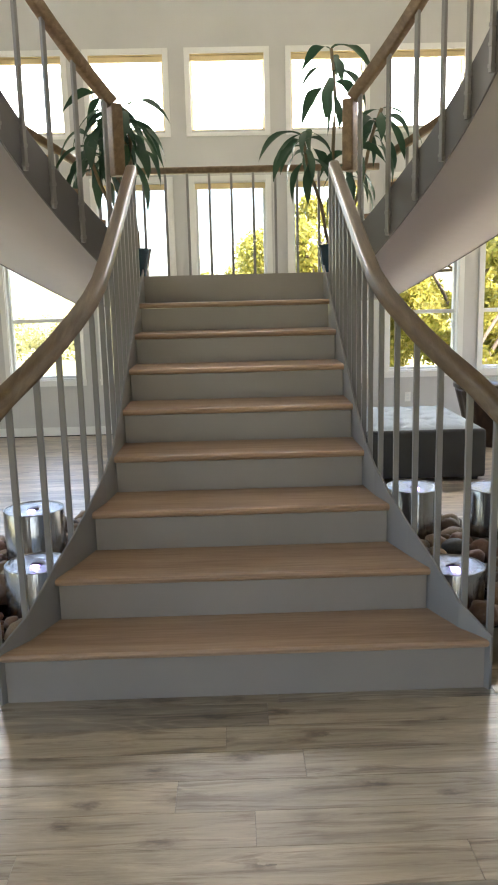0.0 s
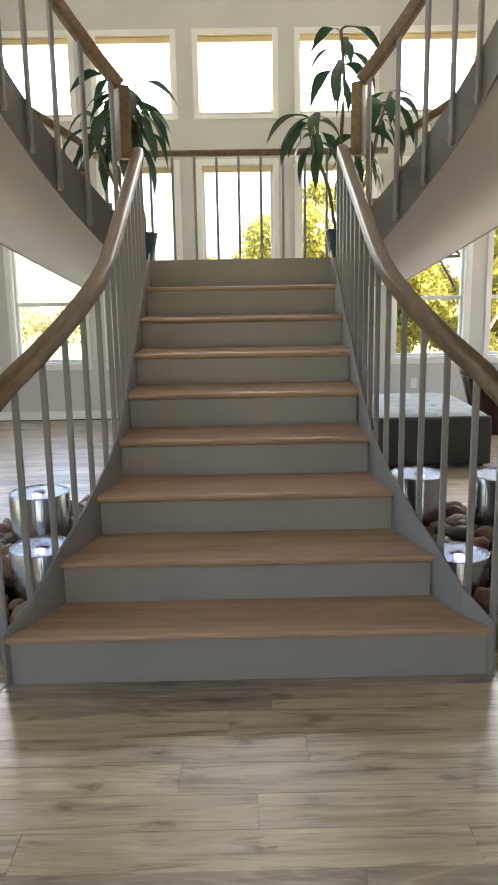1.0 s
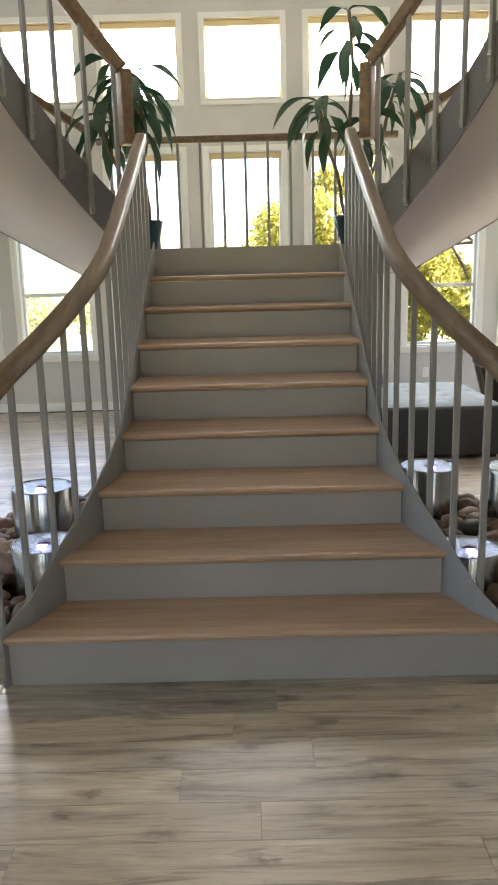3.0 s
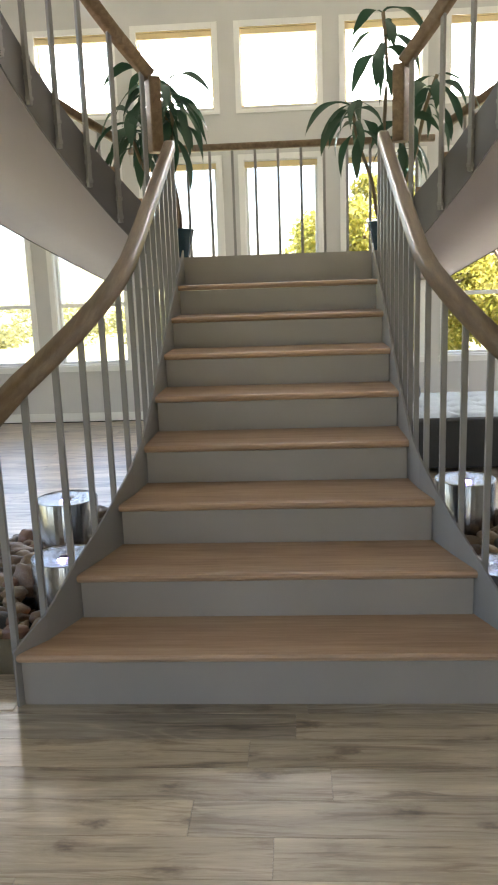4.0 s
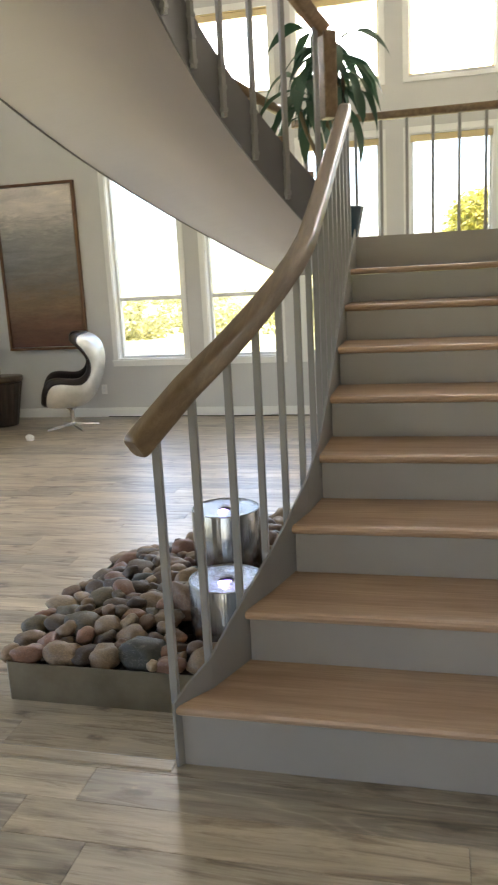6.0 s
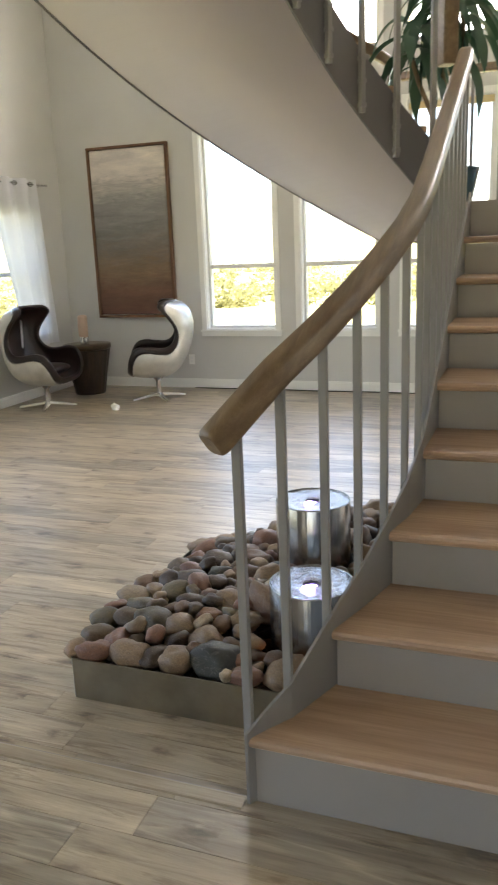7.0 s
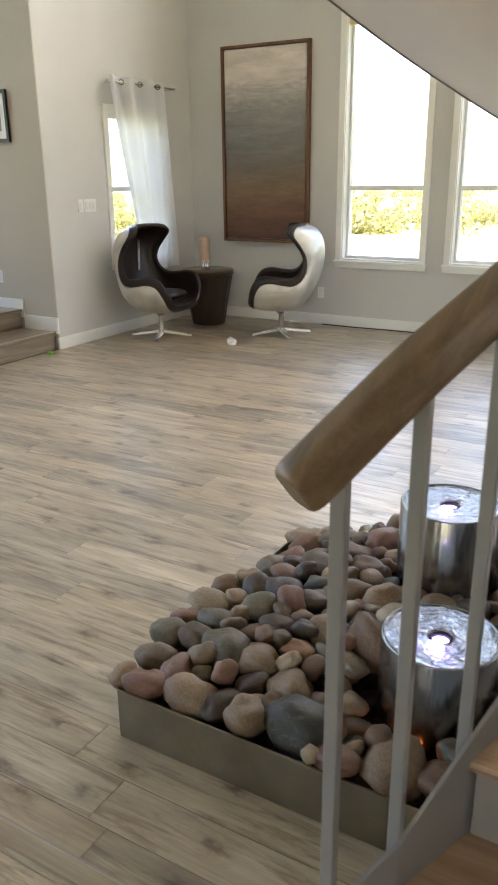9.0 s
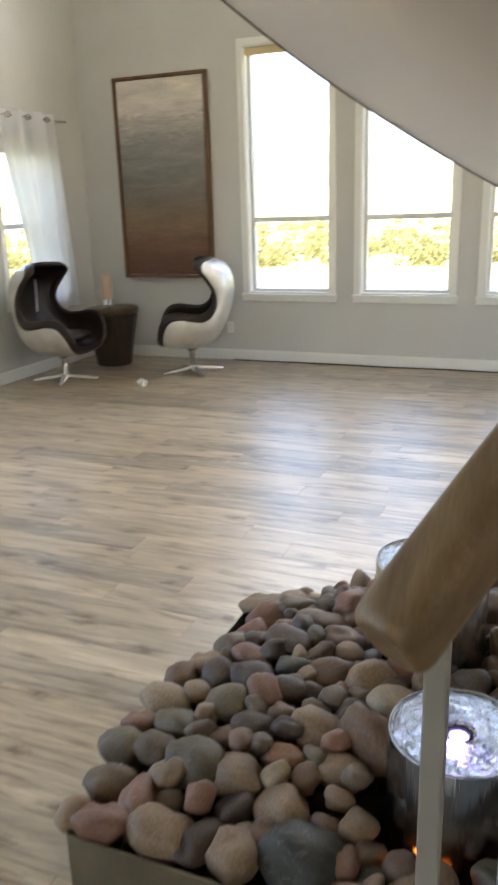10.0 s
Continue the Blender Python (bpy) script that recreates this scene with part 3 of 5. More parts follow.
def step_y(k):
    """Front edge of tread k; the first tread is a little shallower than the others."""
    return FIRST + GO * (k - 1) + (0.042 if k == 1 else 0.0)


stair = thing("staircase", label="grey painted staircase with oak treads and flared oak handrails", category="staircase")
for k in range(1, 9):
    y0 = step_y(k)
    depth = step_y(k + 1) - y0 + 0.02
    z = RISE * k
    n = 6
    prof = [(-0.004, -0.030), (-0.012, -0.022), (-0.014, -0.012), (-0.010, -0.003), (0.0, 0.0)]
    bm = bmesh.new()
    cols = []
    for s in [-1, -0.5, 0, 0.5, 1]:
        col = []
        for dy, dz in prof:
            col.append(bm.verts.new((MID + s * half_at(y0), y0 + 0.014 + dy, z + dz)))
        for j in range(1, n + 1):
            y = y0 + depth * j / n
            col.append(bm.verts.new((MID + s * half_at(y), y + 0.014 * (1 - j / n), z)))
        for j in range(n, -1, -1):
            y = y0 + depth * j / n
            col.append(bm.verts.new((MID + s * half_at(y), y + 0.014 * (1 - j / n) + (0.012 if j == 0 else 0), z - 0.032)))
        cols.append(col)
    for a, b in zip(cols, cols[1:]):
        for i in range(len(a)):
            bm.faces.new((a[i], a[(i + 1) % len(a)], b[(i + 1) % len(a)], b[i]))
    bm.faces.new(cols[0])
    bm.faces.new(cols[-1])
    part("tread", bm, TREAD, stair)
for k in range(1, 10):
    y = step_y(k) + 0.016
    w = half_at(y) - 0.008
    part("riser", boxes((MID - w, MID + w, y, y + 0.018, RISE * (k - 1) + 0.0005 if k > 1 else FOY, RISE * k - (0.0325 if k < 9 else 0.0))), GREY, stair, "grey painted riser")
part("underside", sweep([(MID, 2.72, -0.05), (MID, 5.35, 1.30)], [(-0.57, -0.02), (0.57, -0.02), (0.57, 0.02), (-0.57, 0.02)]), GREY, stair)


def top_of_stringer(y):
    if y < 2.972:
        return 0.19 + (y - 2.672) / 0.30 * (nose_line(2.972) + 0.045 - 0.19)
    return nose_line(y) + 0.045


ys = [2.674, 2.73, 2.80, 2.90, 2.972, 3.06, 3.14, 3.22, 3.309, 3.40, 3.48, 3.56, 3.646, 3.77, 3.9, 4.3, 4.7, 5.0, 5.345]
for s in (-1, 1):
    bm = bmesh.new()
    rings = []
    for y in ys:
        h = half_at(y)
        top = min(top_of_stringer(y), LAND + 0.045)
        bot = max(FOY if y < EDGE else LOW, nose_line(y) - 0.36)
        rings.append([bm.verts.new((MID + s * (h + d), y, z)) for d, z in ((-0.002, top), (0.006, top), (0.006, bot), (-0.002, bot))])
    for a, b in zip(rings, rings[1:]):
        for i in range(4):
            bm.faces.new((a[i], a[(i + 1) % 4], b[(i + 1) % 4], b[i]))
    bm.faces.new(rings[0])
    bm.faces.new(rings[-1])
    part("stringer", bm, STEEL_PAINT, stair, "thin grey painted steel stringer")
    # balusters, two to a tread
    for j in range(0, 16):
        y = 2.648 + GO / 2 * j
        x = MID + s * (half_at(y) + 0.0185) + (0.010 if s > 0 else 0.0)
        top = 0.985 + (y - 2.60) * 0.486
        low = FOY + 0.0015 if j == 0 else top_of_stringer(y) - 0.15
        b = 0.0115
        if j == 0:
            x, y = MID + s * 0.909, 2.712
        part("baluster", boxes((x - b, x + b, y - b, y + b, low, top), bevel=0.003), STEEL_PAINT, stair)
    # handrail
    path = []
    for y in [2.634, 2.636, 2.640, 2.646] + [2.656 + (5.10 - 2.656) * i / 79 for i in range(80)]:
        dip = max(0.0, 2.8 - y)
        path.append((MID + s * ((half_at(y) if y > 2.8 else 0.820 + dip * 0.62) + 0.020) + (0.022 if s > 0 else 0.0), y, 1.008 + (y - 2.60) * 0.486 - dip * 0.36))
    part("handrail", sweep(path, rounded(0.066, 0.076, 0.020), blunt=(0.76, 0.87, 0.95, 0.99)), RAILWOOD, stair, "varnished oak handrail", True)

# landing
def ring(th, r, s=-1):
    return MID + s * r * math.sin(th) + (0.04 if s > 0 else 0.0), CY + r * math.cos(th)


pts = [(MID - 0.64, 5.34), (MID + 0.64, 5.34)]
right = ring(TH0, R_OUT, 1)
left = ring(TH0, R_OUT, -1)
LAND_Y = 6.62
pts += [right, (right[0] - 0.05, LAND_Y), (left[0] + 0.05, LAND_Y), left]
bm = bmesh.new()
f = bm.faces.new([bm.verts.new((x, y, LAND)) for x, y in pts])
r = bmesh.ops.extrude_face_region(bm, geom=[f])
bmesh.ops.translate(bm, vec=(0, 0, -0.2), verts=[v for v in r["geom"] if isinstance(v, bmesh.types.BMVert)])
part("landing", bm, GREY, stair, "grey painted landing")
part("handrail", sweep([(left[0] + 0.03, LAND_Y - 0.03, LAND + 0.860), (right[0] - 0.03, LAND_Y - 0.03, LAND + 0.860)], rounded(0.066, 0.052, 0.016)), RAILWOOD, stair, "varnished oak landing rail", True)
for i in range(-6, 7):
    x = -0.010 + 0.178 * i
    part("baluster", boxes((x - 0.0105, x + 0.0105, LAND_Y - 0.041, LAND_Y - 0.02, LAND, LAND + 0.838), bevel=0.003), STEEL_PAINT, stair)


# ---- curved upper flights ----
def underside(th):
    return Z_A + Z_K * th


def arc_plate(r0, r1, lo, hi, s, n=40, a=TH0, b=TH1):
    """A curved, rising plate between two radii; lo and hi are heights above the underside."""
    bm = bmesh.new()
    rings = []
    for i in range(n + 1):
        th = a + (b - a) * i / n
        zb = underside(th)
        (xa, ya), (xb, yb) = ring(th, r0, s), ring(th, r1, s)
        rings.append([bm.verts.new(v) for v in ((xa, ya, zb + lo[0]), (xb, yb, zb + lo[1]), (xb, yb, zb + hi[1]), (xa, ya, zb + hi[0]))])
    for p, q in zip(rings, rings[1:]):
        for i in range(4):
            bm.faces.new((p[i], p[(i + 1) % 4], q[(i + 1) % 4], q[i]))
    bm.faces.new(rings[0])
    bm.faces.new(rings[-1])
    return bm


DROP = -0.045   # the outer edge of the underside hangs a little lower
for s in (-1, 1):
    flight = thing("curved_stair_flight", label="curved stair flight with grey stringer, pale soffit and oak handrail", category="staircase", group="curved upper flights")
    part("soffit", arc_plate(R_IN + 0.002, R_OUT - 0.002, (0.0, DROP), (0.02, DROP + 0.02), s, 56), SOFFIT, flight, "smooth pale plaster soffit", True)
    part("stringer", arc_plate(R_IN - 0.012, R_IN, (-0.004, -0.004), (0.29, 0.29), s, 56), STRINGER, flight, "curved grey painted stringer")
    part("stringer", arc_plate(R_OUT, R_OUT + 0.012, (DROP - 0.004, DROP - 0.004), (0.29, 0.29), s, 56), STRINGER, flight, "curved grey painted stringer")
    steps = 10
    for k in range(1, steps):
        a, b = TH0 + (TH1 - TH0) * (k - 1) / steps, TH0 + (TH1 - TH0) * k / steps
        z = LAND + RISE * k
        bm = bmesh.new()
        top, bot = [], []
        for i in range(5):
            th = a + (b - a + 0.015) * i / 4
            for r in (R_IN + 0.003, R_OUT - 0.003):
                x, y = ring(th, r, s)
                top.append(bm.verts.new((x, y, z)))
                bot.append(bm.verts.new((x, y, z - 0.032)))
        for i in range(4):
            j = 2 * i
            bm.faces.new((top[j], top[j + 1], top[j + 3], top[j + 2]))
            bm.faces.new((bot[j], bot[j + 1], bot[j + 3], bot[j + 2]))
            bm.faces.new((top[j], top[j + 2], bot[j + 2], bot[j]))
            bm.faces.new((top[j + 1], top[j + 3], bot[j + 3], bot[j + 1]))
        bm.faces.new((top[0], top[1], bot[1], bot[0]))
        bm.faces.new((top[8], top[9], bot[9], bot[8]))
        part("tread", bm, TREAD, flight)
        xa, ya = ring(a + 0.01, R_IN + 0.004, s)
        xb, yb = ring(a + 0.01, R_OUT - 0.004, s)
        bm = bmesh.new()
        d = 0.012
        vs = [bm.verts.new(v) for v in ((xa, ya, z - RISE), (xb, yb, z - RISE), (xb, yb, z - 0.033), (xa, ya, z - 0.033), (xa, ya - d, z - RISE), (xb, yb - d, z - RISE), (xb, yb - d, z - 0.033), (xa, ya - d, z - 0.033))]
        for q in ((0, 1, 2, 3), (4, 5, 6, 7), (0, 1, 5, 4), (2, 3, 7, 6), (1, 2, 6, 5), (0, 3, 7, 4)):
            bm.faces.new([vs[i] for i in q])
        part("riser", bm, GREY, flight)
    # balusters fixed to the stringer's inner face
    for j in range(0, 8):
        th = 0.586 + 0.139 * j
        x, y = ring(th, R_IN - 0.026, s)
        zb = underside(th)
        b = 0.0125
        m = Matrix.Translation((x, y, 0)) @ Matrix.Rotation(s * -th, 4, "Z")
        bal = part("baluster", box(bmesh.new(), -b, b, -b, b, zb + 0.012, zb + 1.08, 0.003, m), STEEL_PAINT, flight)
        for h in (0.045, 0.15, 0.245):
            part("lug", box(bmesh.new(), -b - 0.0035, b + 0.0035, -b - 0.004, b + 0.012, zb + h - 0.010, zb + h + 0.010, 0.003, m), STEEL_PAINT, bal, "bolted fixing lug")
    for j in range(0, 9):
        th = 0.52 + 0.075 * 1.8 * j
        x, y = ring(th, R_OUT + 0.02, s)
        zb = underside(th)
        b = 0.0105
        part("baluster", boxes((x - b, x + b, y - b, y + b, zb + 0.1, zb + 1.05), bevel=0.003), STEEL_PAINT, flight)
    path = []
    for i in range(40):
        th = 0.545 + (TH1 - 0.545) * i / 39
        x, y = ring(th, R_IN - 0.022, s)
        path.append((x, y, underside(th) + 1.105))
    x, y, z = path[0]
    part("handrail", sweep(path, rounded(0.066, 0.076, 0.015)), RAILWOOD, flight, "varnished oak curved handrail", True)
    x, y = ring(0.535, R_IN - 0.022, s)
    post = box(bmesh.new(), -0.036, 0.036, -0.05, 0.05, 2.20, z - 0.004, 0.012, Matrix.Translation((x, y, 0)) @ Matrix.Rotation(s * -0.5, 4, "Z"))
    part("rail_drop", post, RAILWOOD, flight, "upright oak drop joining the two handrails")
    path = []
    for i in range(40):
        th = TH0 + (TH1 - TH0) * i / 39
        x, y = ring(th, R_OUT + 0.02, s)
        path.append((x, y, underside(th) + 1.07))
    part("handrail", sweep(path, rounded(0.066, 0.06, 0.018)), RAILWOOD, flight, "varnished oak curved handrail", True)


# ---- fountains in stone beds ----
TONES = ((0.135, 0.076, 0.044), (0.200, 0.100, 0.066), (0.232, 0.155, 0.092), (0.066, 0.041, 0.027), (0.122, 0.084, 0.052), (0.042, 0.041, 0.033),
         (0.108, 0.085, 0.050), (0.30, 0.228, 0.150), (0.20, 0.094, 0.042))
rnd = random.Random(11)
stone_shapes = []
for i in range(12):
    bm = bmesh.new()
    bmesh.ops.create_icosphere(bm, subdivisions=3, radius=1.0)
    off = Vector((i * 7.3, i * 3.1, i * 5.7))
    for v in bm.verts:
        p = v.co.copy()
        k = 1 + 0.34 * noise.noise(p * 0.9 + off) + 0.14 * noise.noise(p * 1.9 + off) + 0.03 * noise.noise(p * 5 + off)
        q = 2.8
        sup = (abs(p.x) ** q + abs(p.y) ** q + abs(p.z) ** q) ** (-1 / q)
        v.co = p * k * (0.45 + 0.55 * sup)
    stone_shapes.append(mesh_of("river_stone", bm, STONE, True))
SIZES = ("palm-sized", "fist-sized", "large")
NAMES = ("brown", "pinkish", "tan", "dark brown", "grey-brown", "slate", "greenish grey", "pale", "rust-coloured")
placed = []


def stone(x, y, z, a, b, c, rz, tone, tilt=0.0, group="river stones in the fountain bed"):
    ob = new("river_stone", rnd.choice(stone_shapes))
    ob.matrix_basis = pose(x, y, z, rnd.uniform(-tilt, tilt), rnd.uniform(-tilt, tilt), rz) @ Matrix.Diagonal((a, b, c, 1))
    t = TONES[tone]
    j = rnd.uniform(0.85, 1.18)
    ob.color = (t[0] * j, t[1] * j, t[2] * j, 1)
    tagged(ob, "smooth %s %s river stone lying in the bed" % (SIZES[0 if a < 0.045 else 1 if a < 0.08 else 2], NAMES[tone]), "stone", group)
    placed.append((x, y, max(a, b)))


def reach(y):
    """Width of the bed from the stair outward; its back corner is cut off."""
    return 1.143 if y < 4.22 else 1.143 - (y - 4.22) * 0.98


def hero(x, y, a, b, tone):
    """One of the stones of the front bed: half width a, half height b as it shows from the foyer."""
    heap = min(0.015 + 0.05 * min(1, max(0, (y - 3.22) / 0.4)), 0.01 + 0.3 * max(0, reach(y) - 0.02 - abs(-0.642 - x)))
    stone(x, y - 0.012, heap - 0.3 * b, a, max(b, a * 0.75), min(b, a) * 0.82, rnd.uniform(-18, 18), tone, 10)


def bed(s, front, back):
    """Steel tray with its gravel; s is the side of the stair."""
    xa, xb = (-1.785, -0.64) if s < 0 else (0.62, 1.76)
    tray = thing("fountain_tray", label="low zinc-grey metal tray holding river stones and fountains", category="tray", group="fountain trays")
    t = 0.006
    inner, outer = (xb, xa) if s < 0 else (xa, xb)
    plan = [(inner, front), (outer, front), (outer, 4.22), (inner - s * -0.16, 5.22), (inner, 5.22)]
    for (ax, ay), (bx, by) in zip(plan, plan[1:] + plan[:1]):
        d = Vector((bx - ax, by - ay, 0)).normalized()
        nrm = Vector((d.y, -d.x, 0)) * t * s
        bm = bmesh.new()
        q = [Vector((ax, ay, 0)), Vector((bx, by, 0)), Vector((bx, by, 0)) + nrm - d * t, Vector((ax, ay, 0)) + nrm + d * t]
        lo = [bm.verts.new((v.x, v.y, LOW)) for v in q]
        up = [bm.verts.new((v.x, v.y, -0.008)) for v in q]
        bm.faces.new(lo)
        bm.faces.new(up)
        for i in range(4):
            bm.faces.new((lo[i], lo[(i + 1) % 4], up[(i + 1) % 4], up[i]))
        part("tray_wall", bm, TRAYMETAL, tray)
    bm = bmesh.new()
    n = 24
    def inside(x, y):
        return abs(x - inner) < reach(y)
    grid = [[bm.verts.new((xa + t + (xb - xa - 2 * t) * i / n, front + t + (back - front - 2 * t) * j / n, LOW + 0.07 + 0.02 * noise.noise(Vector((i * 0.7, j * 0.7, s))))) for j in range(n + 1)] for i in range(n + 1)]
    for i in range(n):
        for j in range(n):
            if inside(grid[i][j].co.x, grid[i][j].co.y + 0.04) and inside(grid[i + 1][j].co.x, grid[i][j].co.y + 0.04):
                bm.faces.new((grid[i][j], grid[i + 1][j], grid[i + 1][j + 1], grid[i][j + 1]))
    # sheet coloured near-black to hold the shade between the stones
    part("gravel", bm, GRAVEL, tray, "gravel under the stones, near-black for the shade between them")
    return xa, xb


def fountain(x, y, top, r=0.153):
    f = thing("cylinder_fountain", label="polished steel cylinder fountain with rippling water and violet light", category="fountain", group="cylinder fountains")
    part("cylinder", lathe([(r, LOW + 0.01), (r, top - 0.004), (r - 0.002, top), (r - 0.006, top), (r - 0.007, top - 0.01), (r - 0.007, top - 0.03)], 64, False), CHROME, f, "polished steel cylinder", True)
    bm = bmesh.new()
    rings = []
    for i in range(15):
        q = 0.030 + (r - 0.008 - 0.030) * i / 14
        row = []
        for k in range(64):
            a = 2 * math.pi * k / 64
            p = Vector((q * math.cos(a), q * math.sin(a), 0))
            dz = -0.004 + 0.005 * noise.noise(p * 55 + Vector((x * 9, y * 9, 0))) + (-0.010 if i == 0 else 0)
            row.append(bm.verts.new((p.x, p.y, top + dz)))
        rings.append(row)
    for a, b in zip(rings, rings[1:]):
        for k in range(64):
            bm.faces.new((a[k], a[(k + 1) % 64], b[(k + 1) % 64], b[k]))
    part("water", bm, WATER, f, "rippling water film", True)
    part("spout", lathe([(0.030, top - 0.08), (0.030, top - 0.014), (0.026, top - 0.010), (0.022, top - 0.016), (0.022, top - 0.05)], 24, False), BLACK, f, "dark spout hole", True)
    part("light", lathe([(0.002, top - 0.020), (0.0205, top - 0.020), (0.0205, top - 0.032), (0.002, top - 0.032)], 20), LED, f, "violet-white light")
    # emissive disc stands in for the violet light spot on the water
    bm = lathe([(0.001, 0.0), (0.017, 0.001), (0.020, 0.004), (0.014, 0.008), (0.001, 0.010)], 20)
    bmesh.ops.translate(bm, vec=(0.0, -0.055, top - 0.004), verts=bm.verts)
    part("water_light_spot", bm, LED, f, "glowing disc for the violet light spot on the water", True)
    f.location = (x, y, 0)
    return f


def amber(x, y, z):
    lamp = thing("bed_light", label="small amber light tucked among the stones", category="lamp", group="amber bed lights")
    part("bulb", lathe([(0.001, 0.0), (0.007, 0.002), (0.008, 0.007), (0.005, 0.011), (0.001, 0.013)], 12), AMBER, lamp, "", True)
    lamp.location = (x, y, z - 0.012)


bed(-1, 3.182, 5.25)
bed(1, 3.182, 5.25)
FOUNT = ((-0.979, 3.525, 0.234), (-1.142, 4.138, 0.332), (0.985, 3.52, 0.165), (1.0, 4.39, 0.33), (1.46, 4.32, 0.33))
for x, y, z in FOUNT:
    fountain(x, y, z, 0.153 if y < 4 else 0.162)
amber(-1.062, 3.362, 0.0)
amber(-0.975, 3.350, 0.0)
amber(-1.315, 4.02, 0.01)
amber(-1.16, 3.975, 0.01)
amber(0.985, 3.35, -0.02)
hero(-1.577, 3.261, 0.074, 0.058, 2)
hero(-1.715, 3.242, 0.066, 0.049, 1)
hero(-1.676, 3.333, 0.043, 0.075, 1)
hero(-1.774, 3.353, 0.060, 0.049, 4)
hero(-1.796, 3.245, 0.036, 0.044, 2)
hero(-1.485, 3.271, 0.041, 0.066, 3)
hero(-1.402, 3.260, 0.062, 0.060, 2)
hero(-1.263, 3.298, 0.101, 0.073, 5)
hero(-1.345, 3.400, 0.064, 0.069, 2)
hero(-1.486, 3.459, 0.083, 0.057, 2)
hero(-1.582, 3.467, 0.091, 0.063, 6)
hero(-1.338, 3.653, 0.079, 0.057, 2)
hero(-1.251, 3.535, 0.062, 0.043, 2)
hero(-1.715, 3.490, 0.060, 0.036, 4)
hero(-1.708, 3.603, 0.071, 0.039, 6)
hero(-1.816, 3.584, 0.049, 0.040, 1)
hero(-1.821, 3.484, 0.064, 0.051, 6)
hero(-1.792, 3.692, 0.074, 0.045, 7)
hero(-1.594, 3.682, 0.062, 0.052, 6)
hero(-1.721, 3.741, 0.047, 0.037, 2)
hero(-1.578, 3.822, 0.074, 0.051, 3)
hero(-1.485, 3.885, 0.057, 0.045, 5)
hero(-1.370, 3.887, 0.076, 0.049, 0)
hero(-1.809, 3.816, 0.046, 0.046, 0)
hero(-1.766, 3.896, 0.053, 0.055, 2)
hero(-1.714, 3.992, 0.063, 0.061, 4)
hero(-1.538, 4.014, 0.086, 0.047, 3)
hero(-1.482, 4.168, 0.077, 0.041, 0)
hero(-1.627, 3.931, 0.059, 0.035, 1)
hero(-1.728, 4.297, 0.089, 0.046, 2)
hero(-1.498, 3.611, 0.060, 0.038, 3)
hero(-1.437, 3.678, 0.048, 0.035, 0)
hero(-1.176, 3.314, 0.033, 0.049, 1)
hero(-1.168, 3.405, 0.040, 0.045, 2)
hero(-1.125, 3.230, 0.061, 0.038, 1)
hero(-1.191, 3.212, 0.024, 0.024, 7)
hero(-1.223, 3.456, 0.038, 0.027, 2)
hero(-1.355, 3.319, 0.037, 0.034, 0)
hero(-1.386, 3.535, 0.054, 0.033, 8)
hero(-0.995, 3.285, 0.070, 0.086, 2)
hero(-0.885, 3.286, 0.046, 0.053, 0)
hero(-1.261, 3.733, 0.055, 0.055, 3)
hero(-1.351, 4.006, 0.050, 0.040, 2)
hero(-1.394, 4.075, 0.072, 0.052, 0)
hero(-1.605, 4.271, 0.067, 0.038, 4)


# a row of stones along the slanting back edge of each bed
for s, inner in ((-1, -0.642), (1, 0.622)):
    for i in range(11):
        y = 4.10 + i * 0.098
        stone(inner + s * (reach(y) - 0.085 - 0.02 * (i % 2)), y, -0.012 + 0.012 * (i % 3), rnd.uniform(0.05, 0.075), rnd.uniform(0.045, 0.06), rnd.uniform(0.04, 0.05), rnd.uniform(0, 180), rnd.choice((0, 1, 2, 3, 4, 6)), 18)


def clear(x, y, r, k):
    for fx, fy, fz in FOUNT:
        if (x - fx) ** 2 + (y - fy) ** 2 < (0.158 + r * 0.9) ** 2:
            return False
    return all((x - px) ** 2 + (y - py) ** 2 > (k * (r + pr)) ** 2 for px, py, pr in placed)


# small and middling stones fill the rest
for xa, xb, want in ((-1.76, -0.68, 205), (0.66, 1.73, 90)):
    start = len(placed) if xa > 0 else 0
    tries = 0
    got = 0
    while got < want - (start and 0) and tries < 26000:
        tries += 1
        f = tries / 26000
        r = rnd.uniform(0.055, 0.085) if f < 0.12 else rnd.uniform(0.036, 0.06) if f < 0.5 else rnd.uniform(0.022, 0.04)
        x, y = rnd.uniform(xa + r * 0.7, xb - r * 0.7), rnd.uniform(3.20 + r * 0.8, 5.22 - r * 0.7)
        if xa < 0 and len(placed) > 260:
            break
        if not clear(x, y, r, 0.74 if r > 0.04 else 0.62):
            continue
        out = (xb - x) if xa < 0 else (x - xa)
        edge = min(reach(y) - 0.04 - out, y - 3.2, 5.22 - y)
        if edge < r * 0.4:
            continue
        heap = -0.03 + 0.085 * min(1, max(0, edge / 0.28)) + rnd.uniform(-0.018, 0.026)
        tone = rnd.choice((0, 0, 0, 1, 1, 2, 2, 3, 3, 3, 4, 4, 5, 6, 7))
        stone(x, y, heap, r * rnd.uniform(0.92, 1.18), r * rnd.uniform(0.74, 0.95), r * rnd.uniform(0.62, 0.92), rnd.uniform(0, 180), tone, 26)
        got += 1


